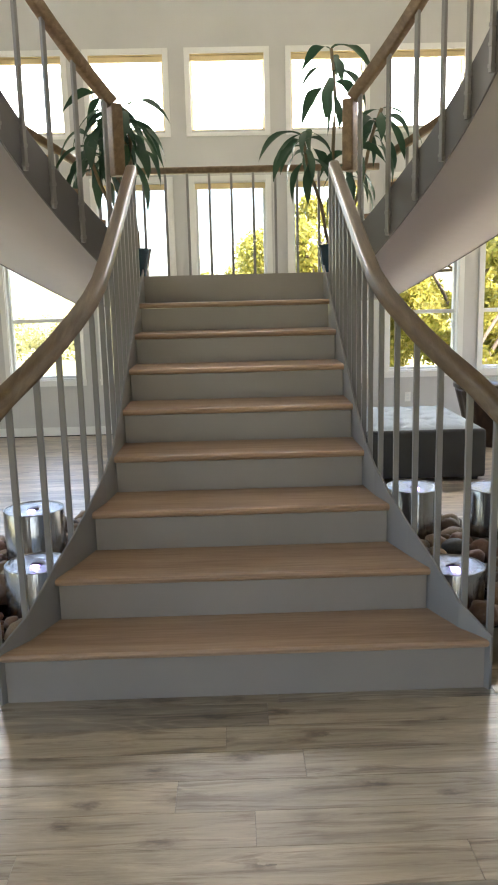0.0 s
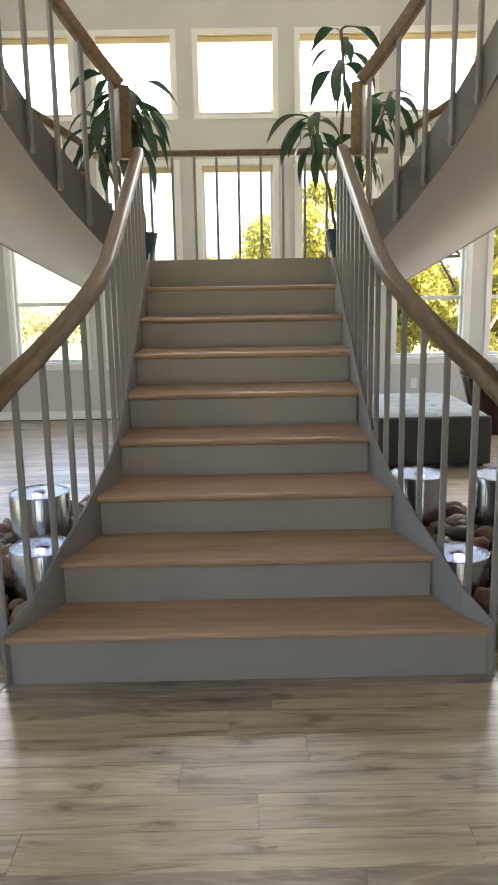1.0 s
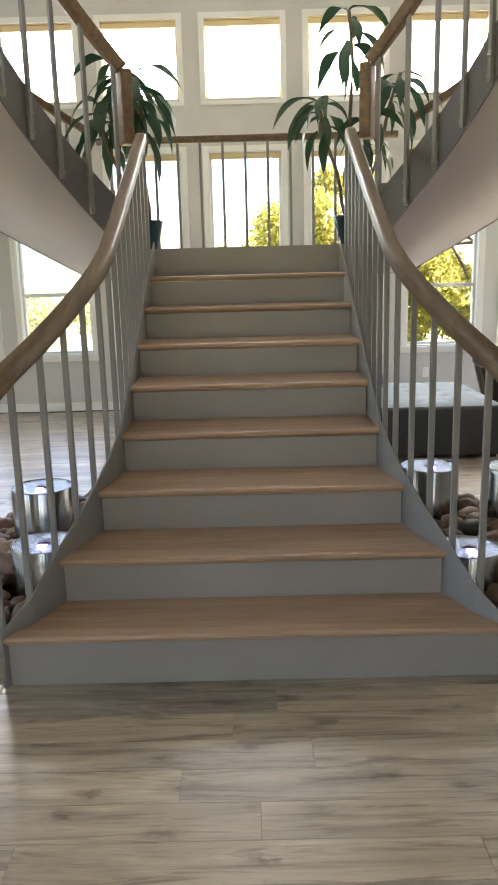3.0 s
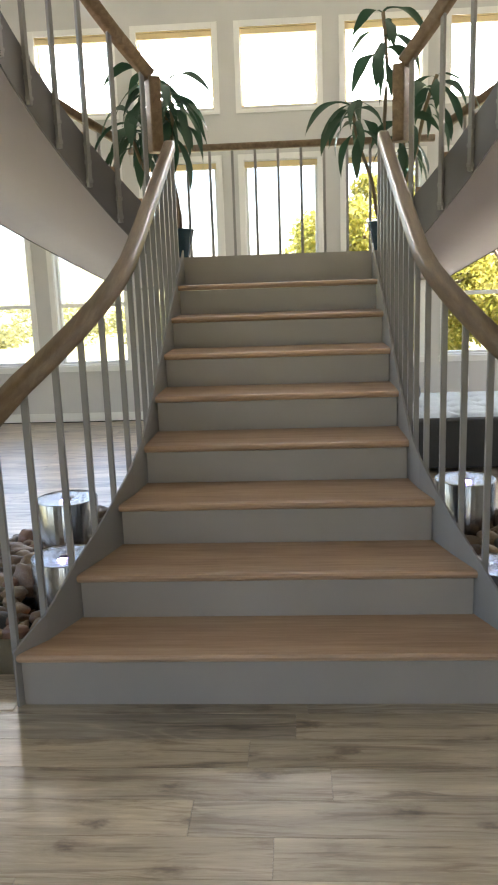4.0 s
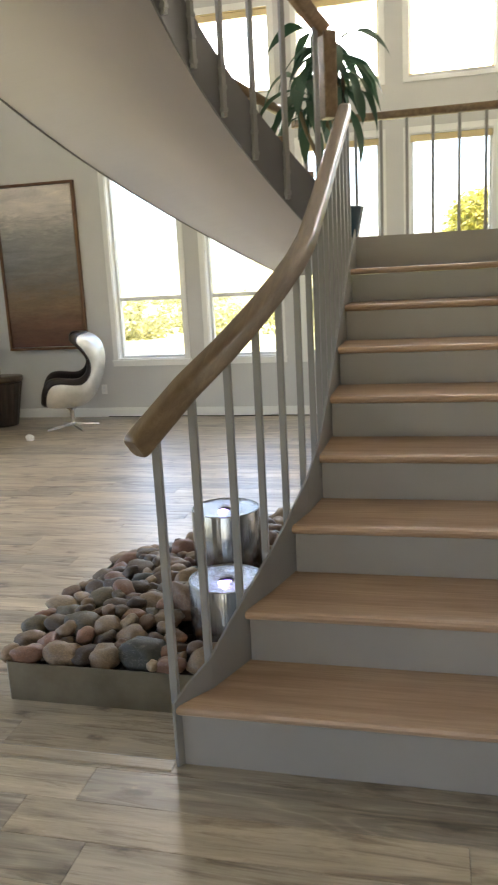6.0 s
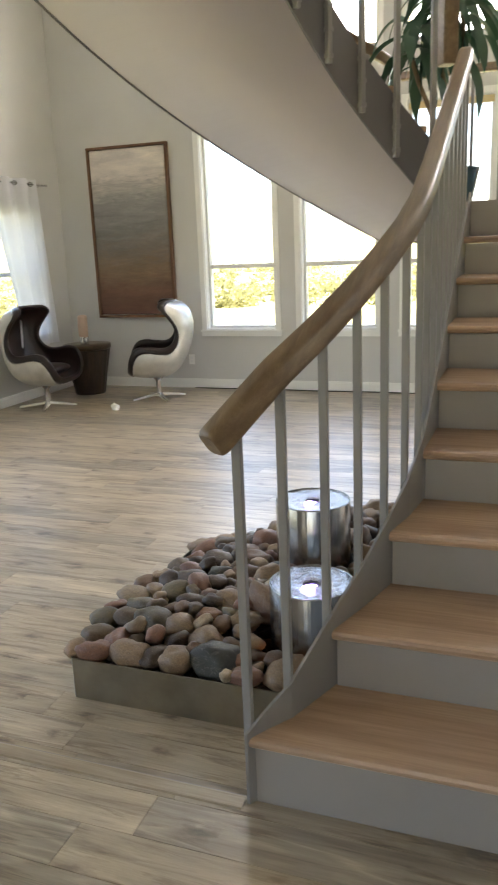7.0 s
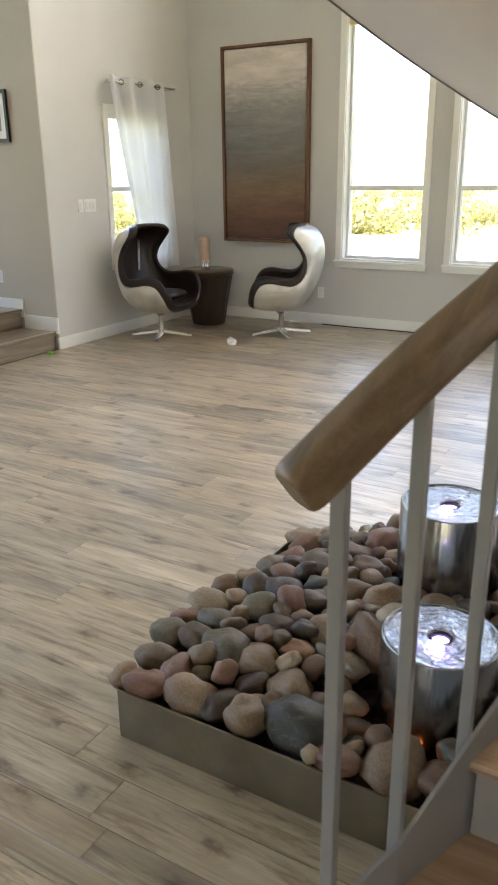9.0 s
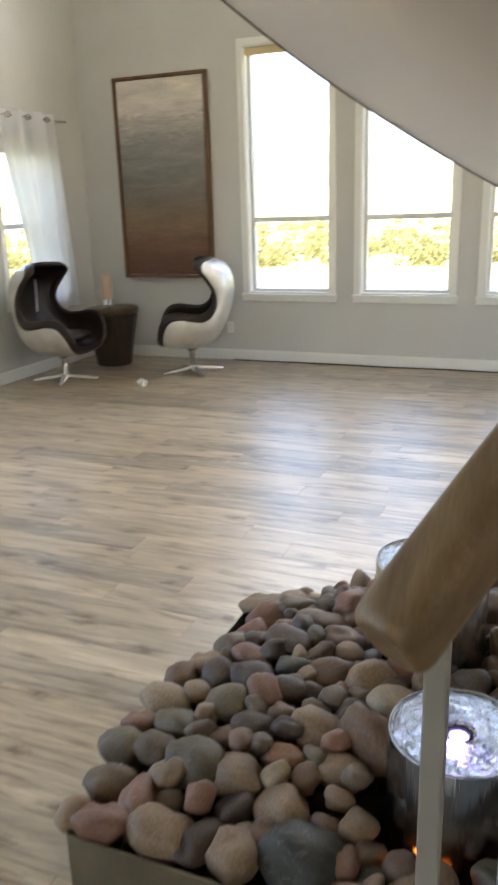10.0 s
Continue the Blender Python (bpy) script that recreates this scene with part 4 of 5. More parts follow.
# pebbles packed under the large stones; gap shade is put into their near-black colour
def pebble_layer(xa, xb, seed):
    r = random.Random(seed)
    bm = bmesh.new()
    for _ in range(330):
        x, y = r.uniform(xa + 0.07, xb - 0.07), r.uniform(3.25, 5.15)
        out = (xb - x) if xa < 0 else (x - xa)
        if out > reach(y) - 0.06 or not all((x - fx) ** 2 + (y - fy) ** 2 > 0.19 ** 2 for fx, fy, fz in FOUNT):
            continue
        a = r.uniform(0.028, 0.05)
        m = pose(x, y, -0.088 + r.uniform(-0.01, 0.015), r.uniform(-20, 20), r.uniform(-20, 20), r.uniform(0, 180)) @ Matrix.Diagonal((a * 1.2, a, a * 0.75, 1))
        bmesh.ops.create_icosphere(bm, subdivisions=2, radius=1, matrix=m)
    ob = thing("pebble_layer", bm, STONE, "packed pebbles between the large river stones, near-black for the shade in the gaps", "stones", "stuff", smooth=True)
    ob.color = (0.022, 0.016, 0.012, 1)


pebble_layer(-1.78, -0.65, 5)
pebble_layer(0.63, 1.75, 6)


# ---- plants on the landing ----
def leaf_mesh(length, width, rise, droop, twist, seed):
    """An arching strap leaf that starts along +x and hangs over."""
    r = random.Random(seed)
    bm = bmesh.new()
    rows = []
    n = 12
    p = Vector((0, 0, 0))
    ang = rise
    for i in range(n + 1):
        t = i / n
        w = width * (0.16 + 0.84 * min(1, max(0, (t - 0.16) / 0.32)) ** 1.3) * (1 - max(0, (t - 0.62) / 0.38) ** 1.8) + 0.0012
        side = Vector((0, math.cos(twist * t), math.sin(twist * t)))
        fold = Vector((0, 0, -0.12 * w))
        wav = 0.006 * math.sin(t * 9 + seed)
        rows.append([bm.verts.new(p + side * (-w / 2) - fold + Vector((0, 0, wav))), bm.verts.new(p), bm.verts.new(p + side * (w / 2) - fold - Vector((0, 0, wav)))])
        ang2 = rise - (rise + droop) * (t ** 0.5)
        p = p + Vector((math.cos(ang2), 0.0, math.sin(ang2))) * (length / n)
        p.y += r.uniform(-0.004, 0.004)
    for a, b in zip(rows, rows[1:]):
        bm.faces.new((a[0], a[1], b[1], b[0]))
        bm.faces.new((a[1], a[2], b[2], b[1]))
    me = mesh_of("leaf", bm, LEAF, True)
    return me


leaves = [leaf_mesh(rnd.uniform(0.32, 0.47), rnd.uniform(0.064, 0.092), radians(rnd.uniform(0, 35) if i % 4 else rnd.uniform(55, 78)), radians(rnd.uniform(80, 89)), rnd.uniform(-1.7, 1.7), i) for i in range(16)]


def dracaena(x, y, canes, label, seed):
    r = random.Random(seed)
    pl = thing("potted_plant", label=label, category="plant", group="plants on the landing")
    part("planter", lathe([(0.10, 0.0), (0.108, 0.02), (0.144, 0.198), (0.148, 0.202), (0.149, 0.215), (0.140, 0.216), (0.134, 0.205), (0.002, 0.20)], 36), TEAL, pl, "dark teal glazed planter", True)
    part("soil", lathe([(0.002, 0.201), (0.129, 0.203), (0.130, 0.21), (0.002, 0.216)], 24), GRAVEL, pl, "dark potting soil")
    for cx, cy, tx, ty, tz, n in canes:
        pts = [Vector((cx, cy, 0.205)).lerp(Vector((tx, ty, tz)), i / 8) + Vector((0.012 * math.sin(i * 1.3 + tx * 9), 0.012 * math.cos(i * 1.7), 0)) for i in range(9)]
        part("cane", tube(pts, 0.013, 8), STEM, pl, "ringed brown cane", True)
        for j in range(n):
            f = j / n
            at = pts[-1].lerp(pts[5], f * 0.75)
            ob = new("leaf", r.choice(leaves))
            ob.parent = pl
            k = r.uniform(0.8, 1.15)
            ob.matrix_basis = Matrix.Translation(at) @ Matrix.Rotation(j * 2.4 + r.uniform(-0.4, 0.4), 4, "Z") @ Matrix.Rotation(radians(18 - 34 * (1 - f)) * r.uniform(0.5, 1.2), 4, "Y") @ Matrix.Diagonal((k, k, k, 1))
    pl.location = (x, y, LAND)
    return pl


dracaena(-0.768, 5.98, [(0.0, 0.0, -0.14, 0.0, 1.28, 26), (0.05, 0.03, -0.03, 0.05, 1.10, 18), (-0.05, -0.02, -0.28, -0.05, 0.98, 18), (0.03, -0.05, 0.03, -0.06, 1.18, 14)], "leafy dracaena with drooping dark green leaves in teal planter", 4)
dracaena(0.768, 5.98, [(0.0, 0.0, -0.03, 0.0, 1.58, 12), (0.05, 0.03, 0.33, 0.05, 1.18, 14), (-0.05, -0.02, -0.27, -0.05, 1.0, 16), (0.02, -0.04, 0.12, -0.03, 0.84, 10)], "tall sparse dracaena with drooping dark green leaves in teal planter", 9)


# ---- egg chairs, drum table, lamp ----
def catmull(keys, t):
    n = len(keys)
    f = t * (n - 1)
    i = min(n - 2, int(f))
    u = f - i
    p0, p1, p2, p3 = (Vector(keys[max(0, min(n - 1, j))]) for j in (i - 1, i, i + 1, i + 2))
    return 0.5 * ((2 * p1) + (p2 - p0) * u + (2 * p0 - 5 * p1 + 4 * p2 - p3) * u * u + (3 * p1 - p0 - 3 * p2 + p3) * u ** 3)


# rim from the middle of the seat's front, up over one arm and wing, to the middle of the back (x ahead)
RIM = ((0.31, 0.0, 0.35), (0.305, 0.15, 0.36), (0.30, 0.25, 0.41), (0.275, 0.315, 0.52), (0.21, 0.345, 0.615), (0.11, 0.36, 0.64), (0.0, 0.365, 0.625), (-0.11, 0.36, 0.62),
       (-0.185, 0.335, 0.67), (-0.215, 0.305, 0.76), (-0.19, 0.30, 0.85), (-0.125, 0.31, 0.94), (-0.06, 0.30, 1.015), (-0.08, 0.235, 1.075), (-0.16, 0.12, 1.085), (-0.19, 0.0, 1.085))


def rim_at(t):
    """t from 0 to 1 round the whole rim."""
    p = catmull(RIM, (t if t <= 0.5 else 1 - t) * 2)
    return Vector((p.x, p.y if t <= 0.5 else -p.y, p.z * 1.022 - 0.054))


# keel under each of those places: along the seat's underside and up the back (x, z)
KEEL = ((0.31, 0.35), (0.24, 0.315), (0.17, 0.295), (0.10, 0.286), (0.04, 0.283), (-0.03, 0.285), (-0.10, 0.295), (-0.18, 0.33),
        (-0.26, 0.40), (-0.34, 0.53), (-0.395, 0.68), (-0.415, 0.81), (-0.405, 0.92), (-0.37, 1.0), (-0.30, 1.06), (-0.19, 1.085))
KEEL3 = tuple((x, 0.0, z) for x, z in KEEL)


def shell_point(t, v, inset):
    """A rib from the keel (v = 0) out and round to the rim (v = 1)."""
    half = t if t <= 0.5 else 1 - t
    rim, keel = catmull(RIM, half * 2), catmull(KEEL3, half * 2)
    rim.z, keel.z = rim.z * 1.022 - 0.054, keel.z * 1.022 - 0.054
    drop = keel - rim
    drop.y = 0
    c1 = keel + Vector((0, 0.85 * rim.y, 0))
    c2 = rim + drop * 0.55 + Vector((0, 0.13 * rim.y, 0))
    q = 1 - v
    p = keel * q ** 3 + c1 * (3 * q * q * v) + c2 * (3 * q * v * v) + rim * v ** 3
    if t > 0.5:
        p.y = -p.y
    if inset:
        e = 0.004
        va, vb = max(0.0, v - e), min(1.0, v + e)
        side = (shell_point((t + e) % 1.0, v, 0) - shell_point((t - e) % 1.0, v, 0)).cross(shell_point(t, vb, 0) - shell_point(t, va, 0))
        p = p - side.normalized() * inset
    return p


def v_near(t, d):
    """How far along the shell's profile lies d metres short of the rim."""
    lo, hi = 0.0, 1.0
    for _ in range(14):
        mid = (lo + hi) / 2
        if (shell_point(t, mid, 0) - rim_at(t)).length > d:
            lo = mid
        else:
            hi = mid
    return lo


def lining(nu=88, nv=18):
    """The leather inside, rolled over the rim and down the outside to a stitched edge."""
    bm = bmesh.new()
    rings = []
    for j in range(nv + 1):
        v = j / nv
        rings.append([bm.verts.new(shell_point((i + 0.5) / nu, v, SIGN * (0.030 + 0.012 * (1 - v)))) for i in range(nu)])
    for d, off, up in ((0.0, 0.020, 0.012), (0.0, 0.006, 0.015), (0.006, -0.008, 0.008), (0.02, -0.013, 0), (0.045, -0.013, 0), (0.060, -0.010, 0), (0.064, 0.004, 0)):
        row = []
        for i in range(nu):
            at = (i + 0.5) / nu
            v = v_near(at, d) if d else 1.0
            out = (shell_point(at, 1.0, 0) - shell_point(at, 0.97, 0)).normalized() * up
            row.append(bm.verts.new(shell_point(at, v, SIGN * off) + out))
        rings.append(row)
    for a, b in zip(rings, rings[1:]):
        for i in range(nu):
            bm.faces.new((a[i], a[(i + 1) % nu], b[(i + 1) % nu], b[i]))
    bmesh.ops.remove_doubles(bm, verts=bm.verts, dist=0.0005)
    return bm


def shell(inset, name, nu=88, nv=18):
    bm = bmesh.new()
    rings = [[bm.verts.new(shell_point((i + 0.5) / nu, j / nv, inset)) for i in range(nu)] for j in range(nv + 1)]
    for a, b in zip(rings, rings[1:]):
        for i in range(nu):
            bm.faces.new((a[i], a[(i + 1) % nu], b[(i + 1) % nu], b[i]))
    bmesh.ops.remove_doubles(bm, verts=bm.verts, dist=0.0005)
    return bm


_p = shell_point(0.36, 0.05, 0.01)
SIGN = 1 if (_p - shell_point(0.36, 0.05, 0)).x > 0 else -1


def egg_chair():
    ch = thing("egg_chair", label="brown leather egg chair with riveted aluminium shell and chrome foot", category="chair", group="egg chairs by the window")
    part("shell", shell(0.0, "shell"), ALU, ch, "polished aluminium shell", True)
    part("lining", lining(), LEATHER, ch, "dark brown leather lining", True)
    bm = bmesh.new()
    for i in range(0, 150):
        t = (i + 0.5) / 150
        p = shell_point(t, v_near(t, 0.068), SIGN * -0.004)
        m = Matrix.Translation(p) @ Matrix.Diagonal((0.0075, 0.0075, 0.0075, 1))
        bmesh.ops.create_icosphere(bm, subdivisions=1, radius=1, matrix=m)
    tagged(part("rivet_line", bm, CHAIRCHROME, ch, "row of small rivets", True), kind="stuff")
    bm = bmesh.new()
    bmesh.ops.create_uvsphere(bm, u_segments=32, v_segments=16, radius=1)
    for v in bm.verts:
        c = v.co
        v.co = Vector((math.copysign(abs(c.x) ** 0.7, c.x) * 0.225 + 0.025, math.copysign(abs(c.y) ** 0.7, c.y) * 0.215, c.z * 0.06 + 0.402 + 0.015 * c.x))
    part("seat_cushion", bm, LEATHER, ch, "brown leather seat cushion", True)
    bm = lathe([(0.030, 0.03), (0.026, 0.06), (0.024, 0.195), (0.05, 0.225), (0.09, 0.246)], 24)
    part("column", bm, CHAIRCHROME, ch, "chrome column", True)
    for k in range(4):
        bm = bmesh.new()
        rows = []
        for i in range(7):
            t = i / 6
            w = 0.034 * (1 - 0.5 * t)
            z1 = 0.065 - 0.043 * t
            z0 = max(0.006, z1 - 0.024 + 0.006 * t)
            x = 0.015 + 0.285 * t
            rows.append([bm.verts.new(q) for q in ((x, -w, z0), (x, w, z0), (x, w * 0.7, z1), (x, -w * 0.7, z1))])
        for a, b in zip(rows, rows[1:]):
            for i in range(4):
                bm.faces.new((a[i], a[(i + 1) % 4], b[(i + 1) % 4], b[i]))
        bm.faces.new(rows[0])
        bm.faces.new(rows[-1])
        box(bm, 0.27, 0.295, -0.012, 0.012, 0.0, 0.01)
        bmesh.ops.rotate(bm, cent=(0, 0, 0), matrix=Matrix.Rotation(radians(90 * k + 20), 3, "Z"), verts=bm.verts)
        part("leg", bm, CHAIRCHROME, ch, "chrome star leg")
    return ch


chair = egg_chair()
chair.matrix_basis = pose(-5.10, 7.88, LOW, 0, 0, 4)
copy_thing(chair, pose(-4.10, 8.51, LOW, 0, 0, 206))


TABLETOP = wood("table_top_wood", (0.045, 0.030, 0.016), (0.075, 0.052, 0.028), (0.12, 0.085, 0.048), 0, 0.3)


def drum_table(x, y, z, r, h, label):
    tb = thing("drum_table", label=label, category="table", group="dark drum tables")
    bm = bmesh.new()
    n = 96
    rings = []
    for t, q in ((0.0, 0.63), (0.03, 0.65), (0.5, 0.82), (0.86, 0.965), (0.9, 0.955)):
        row = []
        for i in range(n):
            a = 2 * math.pi * i / n
            fl = 1 - 0.035 * abs(math.sin(a * 9)) * (1 if 0.02 < t < 0.88 else 0.3)
            row.append(bm.verts.new((r * q * fl * math.cos(a), r * q * fl * math.sin(a), h * t)))
        rings.append(row)
    for a, b in zip(rings, rings[1:]):
        for i in range(n):
            bm.faces.new((a[i], a[(i + 1) % n], b[(i + 1) % n], b[i]))
    bm.faces.new(rings[0])
    bm.faces.new(rings[-1])
    part("body", bm, TABLEWOOD, tb, "fluted dark wood body", True)
    part("tabletop", lathe([(r * 0.96, h * 0.9), (r, h * 0.915), (r * 1.0, h * 0.985), (r * 0.985, h), (0.001, h)], 64), TABLETOP, tb, "round olive-brown wood top", True)
    tb.location = (x, y, z)
    return tb


drum_table(-5.08, 8.70, LOW, 0.272, 0.565, "fluted tapering dark wood drum table in the corner")
lamp = thing("salt_stone_lamp", label="rose salt stone pillar on three chrome tubes", category="ornament")
bm = lathe([(0.042, 0.085), (0.044, 0.10), (0.046, 0.20), (0.043, 0.30), (0.030, 0.315), (0.001, 0.32)], 14)
for v in bm.verts:
    v.co += Vector((0.006 * noise.noise(v.co * 30), 0.006 * noise.noise(v.co * 30 + Vector((5, 0, 0))), 0))
part("pillar", bm, SALT, lamp, "rough pinkish salt stone")
for k in range(3):
    bm = lathe([(0.020, 0.0), (0.021, 0.004), (0.021, 0.083), (0.019, 0.086)], 16)
    bmesh.ops.translate(bm, vec=(0.024 * math.cos(2.1 * k + 0.4), 0.024 * math.sin(2.1 * k + 0.4), 0), verts=bm.verts)
    part("tube_foot", bm, CHAIRCHROME, lamp, "short chrome tube", True)
lamp.location = (-5.07, 8.64, LOW + 0.565)
lamp.scale = (1.2, 1.2, 1.05)

bm = bmesh.new()
bmesh.ops.create_icosphere(bm, subdivisions=3, radius=1)
for v in bm.verts:
    v.co = Vector((v.co.x * 0.055, v.co.y * 0.045, max(-0.6, v.co.z) * 0.055)) * (1 + 0.5 * noise.noise(v.co * 1.4) + 0.25 * noise.noise(v.co * 4))
white_rock = thing("white_rock", bm, TRIM, "small rough white rock lying on the floor", "rock")
white_rock.location = (-4.275, 7.86, LOW + 0.022)
white_rock.scale = (0.78, 0.78, 0.78)
bm = bmesh.new()
bmesh.ops.create_icosphere(bm, subdivisions=2, radius=1)
for v in bm.verts:
    v.co = Vector((v.co.x * 0.028, v.co.y * 0.022, v.co.z * 0.014)) * (1 + 0.3 * noise.noise(v.co * 2))
toy = thing("green_scrap", bm, painted("bright_green_plastic", (0.18, 0.55, 0.04), 0.4), "small bright green scrap on the floor by the steps", "scrap")
toy.location = (-5.51, 6.76, LOW + 0.013)
# thin black line along the foot of the window wall's baseboard
cable = [Vector((-3.95, WALL_Y - 0.035, LOW + 0.006))]
for i in range(1, 24):
    cable.append(Vector((-3.95 + i * 0.36, WALL_Y - 0.034 - 0.012 * math.sin(i * 1.9), LOW + 0.006)))
thing("baseboard_dark_line", tube(cable, 0.006, 6), BLACK, "thin black line along the foot of the baseboard", "cable")


# ---- on the walls ----
art = thing("painting", label="tall abstract painting, grey haze over rust, in walnut frame", category="painting")
a0, a1, b0, b1 = -5.138, -4.132, 0.655, 2.548
w = 0.028
part("frame", boxes((a0, a1, WALL_Y - 0.055, WALL_Y - 0.003, b0, b0 + w), (a0, a1, WALL_Y - 0.055, WALL_Y - 0.003, b1 - w, b1), (a0, a0 + w, WALL_Y - 0.055, WALL_Y - 0.003, b0 + w, b1 - w), (a1 - w, a1, WALL_Y - 0.055, WALL_Y - 0.003, b0 + w, b1 - w), bevel=0.003), FRAMEWOOD, art, "narrow walnut floater frame")
part("canvas", boxes((a0 + w + 0.01, a1 - w - 0.01, WALL_Y - 0.045, WALL_Y - 0.003, b0 + w + 0.01, b1 - w - 0.01), bevel=0.003), CANVAS, art, "abstract canvas")

pic = thing("framed_print", label="small black-framed print on the hall wall", category="picture")
x1 = -5.915
part("frame", boxes((x1 - 0.34, x1, 6.920, 6.942, 1.62, 1.65), (x1 - 0.34, x1, 6.920, 6.942, 2.01, 2.04), (x1 - 0.34, x1 - 0.31, 6.920, 6.942, 1.65, 2.01), (x1 - 0.03, x1, 6.920, 6.942, 1.65, 2.01), bevel=0.002), BLACK, pic, "black frame")
part("mat", boxes((x1 - 0.31, x1 - 0.03, 6.933, 6.941, 1.65, 2.01)), TRIM, pic, "white mat board")
part("print", boxes((x1 - 0.25, x1 - 0.09, 6.929, 6.932, 1.71, 1.95)), painted("faded_print", (0.30, 0.27, 0.24), 0.5, 0.5, 12), pic, "faded print")


def plate(name, m, gangs, label, category):
    """Wall plate facing -y at the origin of m."""
    wd = 0.07 + 0.046 * (gangs - 1)
    ob = thing(name, label=label, category=category)
    part("cover_plate", boxes((-wd / 2, wd / 2, -0.006, -0.001, -0.057, 0.057), bevel=0.002), TRIM, ob)
    for g in range(gangs):
        x = (g - (gangs - 1) / 2) * 0.046
        if name == "light_switch":
            part("rocker", boxes((x - 0.016, x + 0.016, -0.010, -0.0055, -0.033, 0.033), bevel=0.002), VINYL, ob)
        else:
            for dz in (-0.02, 0.02):
                part("socket", boxes((x - 0.015, x + 0.015, -0.008, -0.0055, dz - 0.013, dz + 0.013), bevel=0.002), VINYL, ob)
    ob.matrix_basis = m
    return ob


plate("light_switch", pose(LEFT_X, 7.37, 1.08, 0, 0, 90), 1, "white single light switch on the side wall", "switch")
plate("light_switch", pose(LEFT_X, 7.495, 1.08, 0, 0, 90), 3, "white triple light switch on the side wall", "switch")
plate("outlet", pose(-3.99, WALL_Y, 0.165), 1, "white wall outlet low on the window wall", "outlet")
plate("outlet", pose(2.04, WALL_Y, 0.20), 1, "white wall outlet low on the window wall", "outlet")
plate("outlet", pose(-6.24, 6.945, 0.46), 1, "white wall outlet in the side hall", "outlet")

# curtain on its rod
rod = thing("curtain_rod", label="slim brushed steel curtain rod on two brackets", category="curtain rod")
rx = LEFT_X + 0.085
part("rod", tube([Vector((rx, 7.76, 2.15)), Vector((rx, 8.80, 2.15))], 0.009, 12), CHAIRCHROME, rod, "", True)
for y in (7.76, 8.80):
    part("finial", box(bmesh.new(), rx - 0.013, rx + 0.013, y - 0.016, y + 0.016, 2.137, 2.163, 0.006), CHAIRCHROME, rod)
    part("bracket", boxes((LEFT_X + 0.001, rx, y + (0.05 if y < 8 else -0.06), y + (0.06 if y < 8 else -0.05), 2.135, 2.147)), CHAIRCHROME, rod)
cur = thing("curtain", label="sheer white grommet curtain hanging gathered to one side", category="curtain")
bm = bmesh.new()
nu, nv = 96, 24
rows = []
for j in range(nv + 1):
    t = j / nv
    z = 2.20 - t * 1.78
    gather = 0.27 * min(1, t / 0.75) ** 1.3 - 0.10 * max(0, t - 0.75)
    ya, yb = 7.745 + gather, 8.58 + 0.13 * t
    row = []
    for i in range(nu + 1):
        u = i / nu
        amp = 0.048 * (1 - 0.2 * t) + 0.016 * math.sin(u * 17 + 2)
        row.append(bm.verts.new((rx + amp * math.sin(u * 2 * math.pi * 3.0 + 0.6 + 0.5 * t) + 0.004 * math.sin(u * 60 + t * 5), ya + (yb - ya) * u, z)))
    rows.append(row)
for a, b in zip(rows, rows[1:]):
    for i in range(nu):
        bm.faces.new((a[i], a[i + 1], b[i + 1], b[i]))
part("cloth", bm, SHEER, cur, "", True)
for k in range(6):
    u = (k + 0.5) / 6
    y = 7.745 + 0.835 * u
    ringp = [Vector((rx + 0.024 * math.cos(q) * (0.5 if k % 2 else -0.5), y + 0.021 * math.cos(q), 2.15 + 0.021 * math.sin(q))) for q in [2 * math.pi * i / 20 for i in range(21)]]
    part("grommet", tube(ringp, 0.005, 6), metal("dark_grommet", (0.2, 0.19, 0.18), 0.3) if k == 0 else bpy.data.materials["dark_grommet"], cur, "dark metal eyelet", True)


# ---- seating side ----
ott = thing("chaise_ottoman", label="long charcoal fabric chaise, tufted top coloured pale for the sky's reflection", category="sofa")
part("base", box(bmesh.new(), 0.98, 2.10, 6.43, 7.76, LOW + 0.03, 0.28, 0.03), SOFA, ott, "charcoal upholstered base", True)
bm = bmesh.new()
n = 40
rows = []
for i in range(n + 1):
    row = []
    for j in range(n + 1):
        u, v = i / n, j / n
        e = min(u, 1 - u, v, 1 - v)
        dz = 0.05 * (1 - math.exp(-e * 26))
        tx, ty = (u * 4) % 1 - 0.5, (v * 5) % 1 - 0.5
        dz -= 0.030 * math.exp(-(tx * tx + ty * ty) * 40) * (1 if 0.06 < e else 0)
        dz -= 0.007 * (math.exp(-abs(tx) * 30) + math.exp(-abs(ty) * 30))
        row.append(bm.verts.new((1.0 + 1.08 * u, 6.47 + 1.26 * v, 0.272 + dz)))
    rows.append(row)
for a, b in zip(rows, rows[1:]):
    for i in range(n):
        bm.faces.new((a[i], a[i + 1], b[i + 1], b[i]))
# the sky's reflection on the top is put into its pale colour
part("tufted_top", bm, QUILT, ott, "tufted top, sky reflection painted in as pale grey-blue", True)
for x, y in ((1.06, 6.52), (2.02, 6.52), (1.06, 7.67), (2.02, 7.67)):
    part("foot", boxes((x - 0.03, x + 0.03, y - 0.03, y + 0.03, LOW, LOW + 0.035)), BLACK, ott)
bm = bmesh.new()
bmesh.ops.create_uvsphere(bm, u_segments=28, v_segments=16, radius=1)
for v in bm.verts:
    c = v.co
    v.co = Vector((math.copysign(abs(c.x) ** 0.5, c.x) * 0.2, c.y * 0.075, math.copysign(abs(c.z) ** 0.5, c.z) * 0.17))
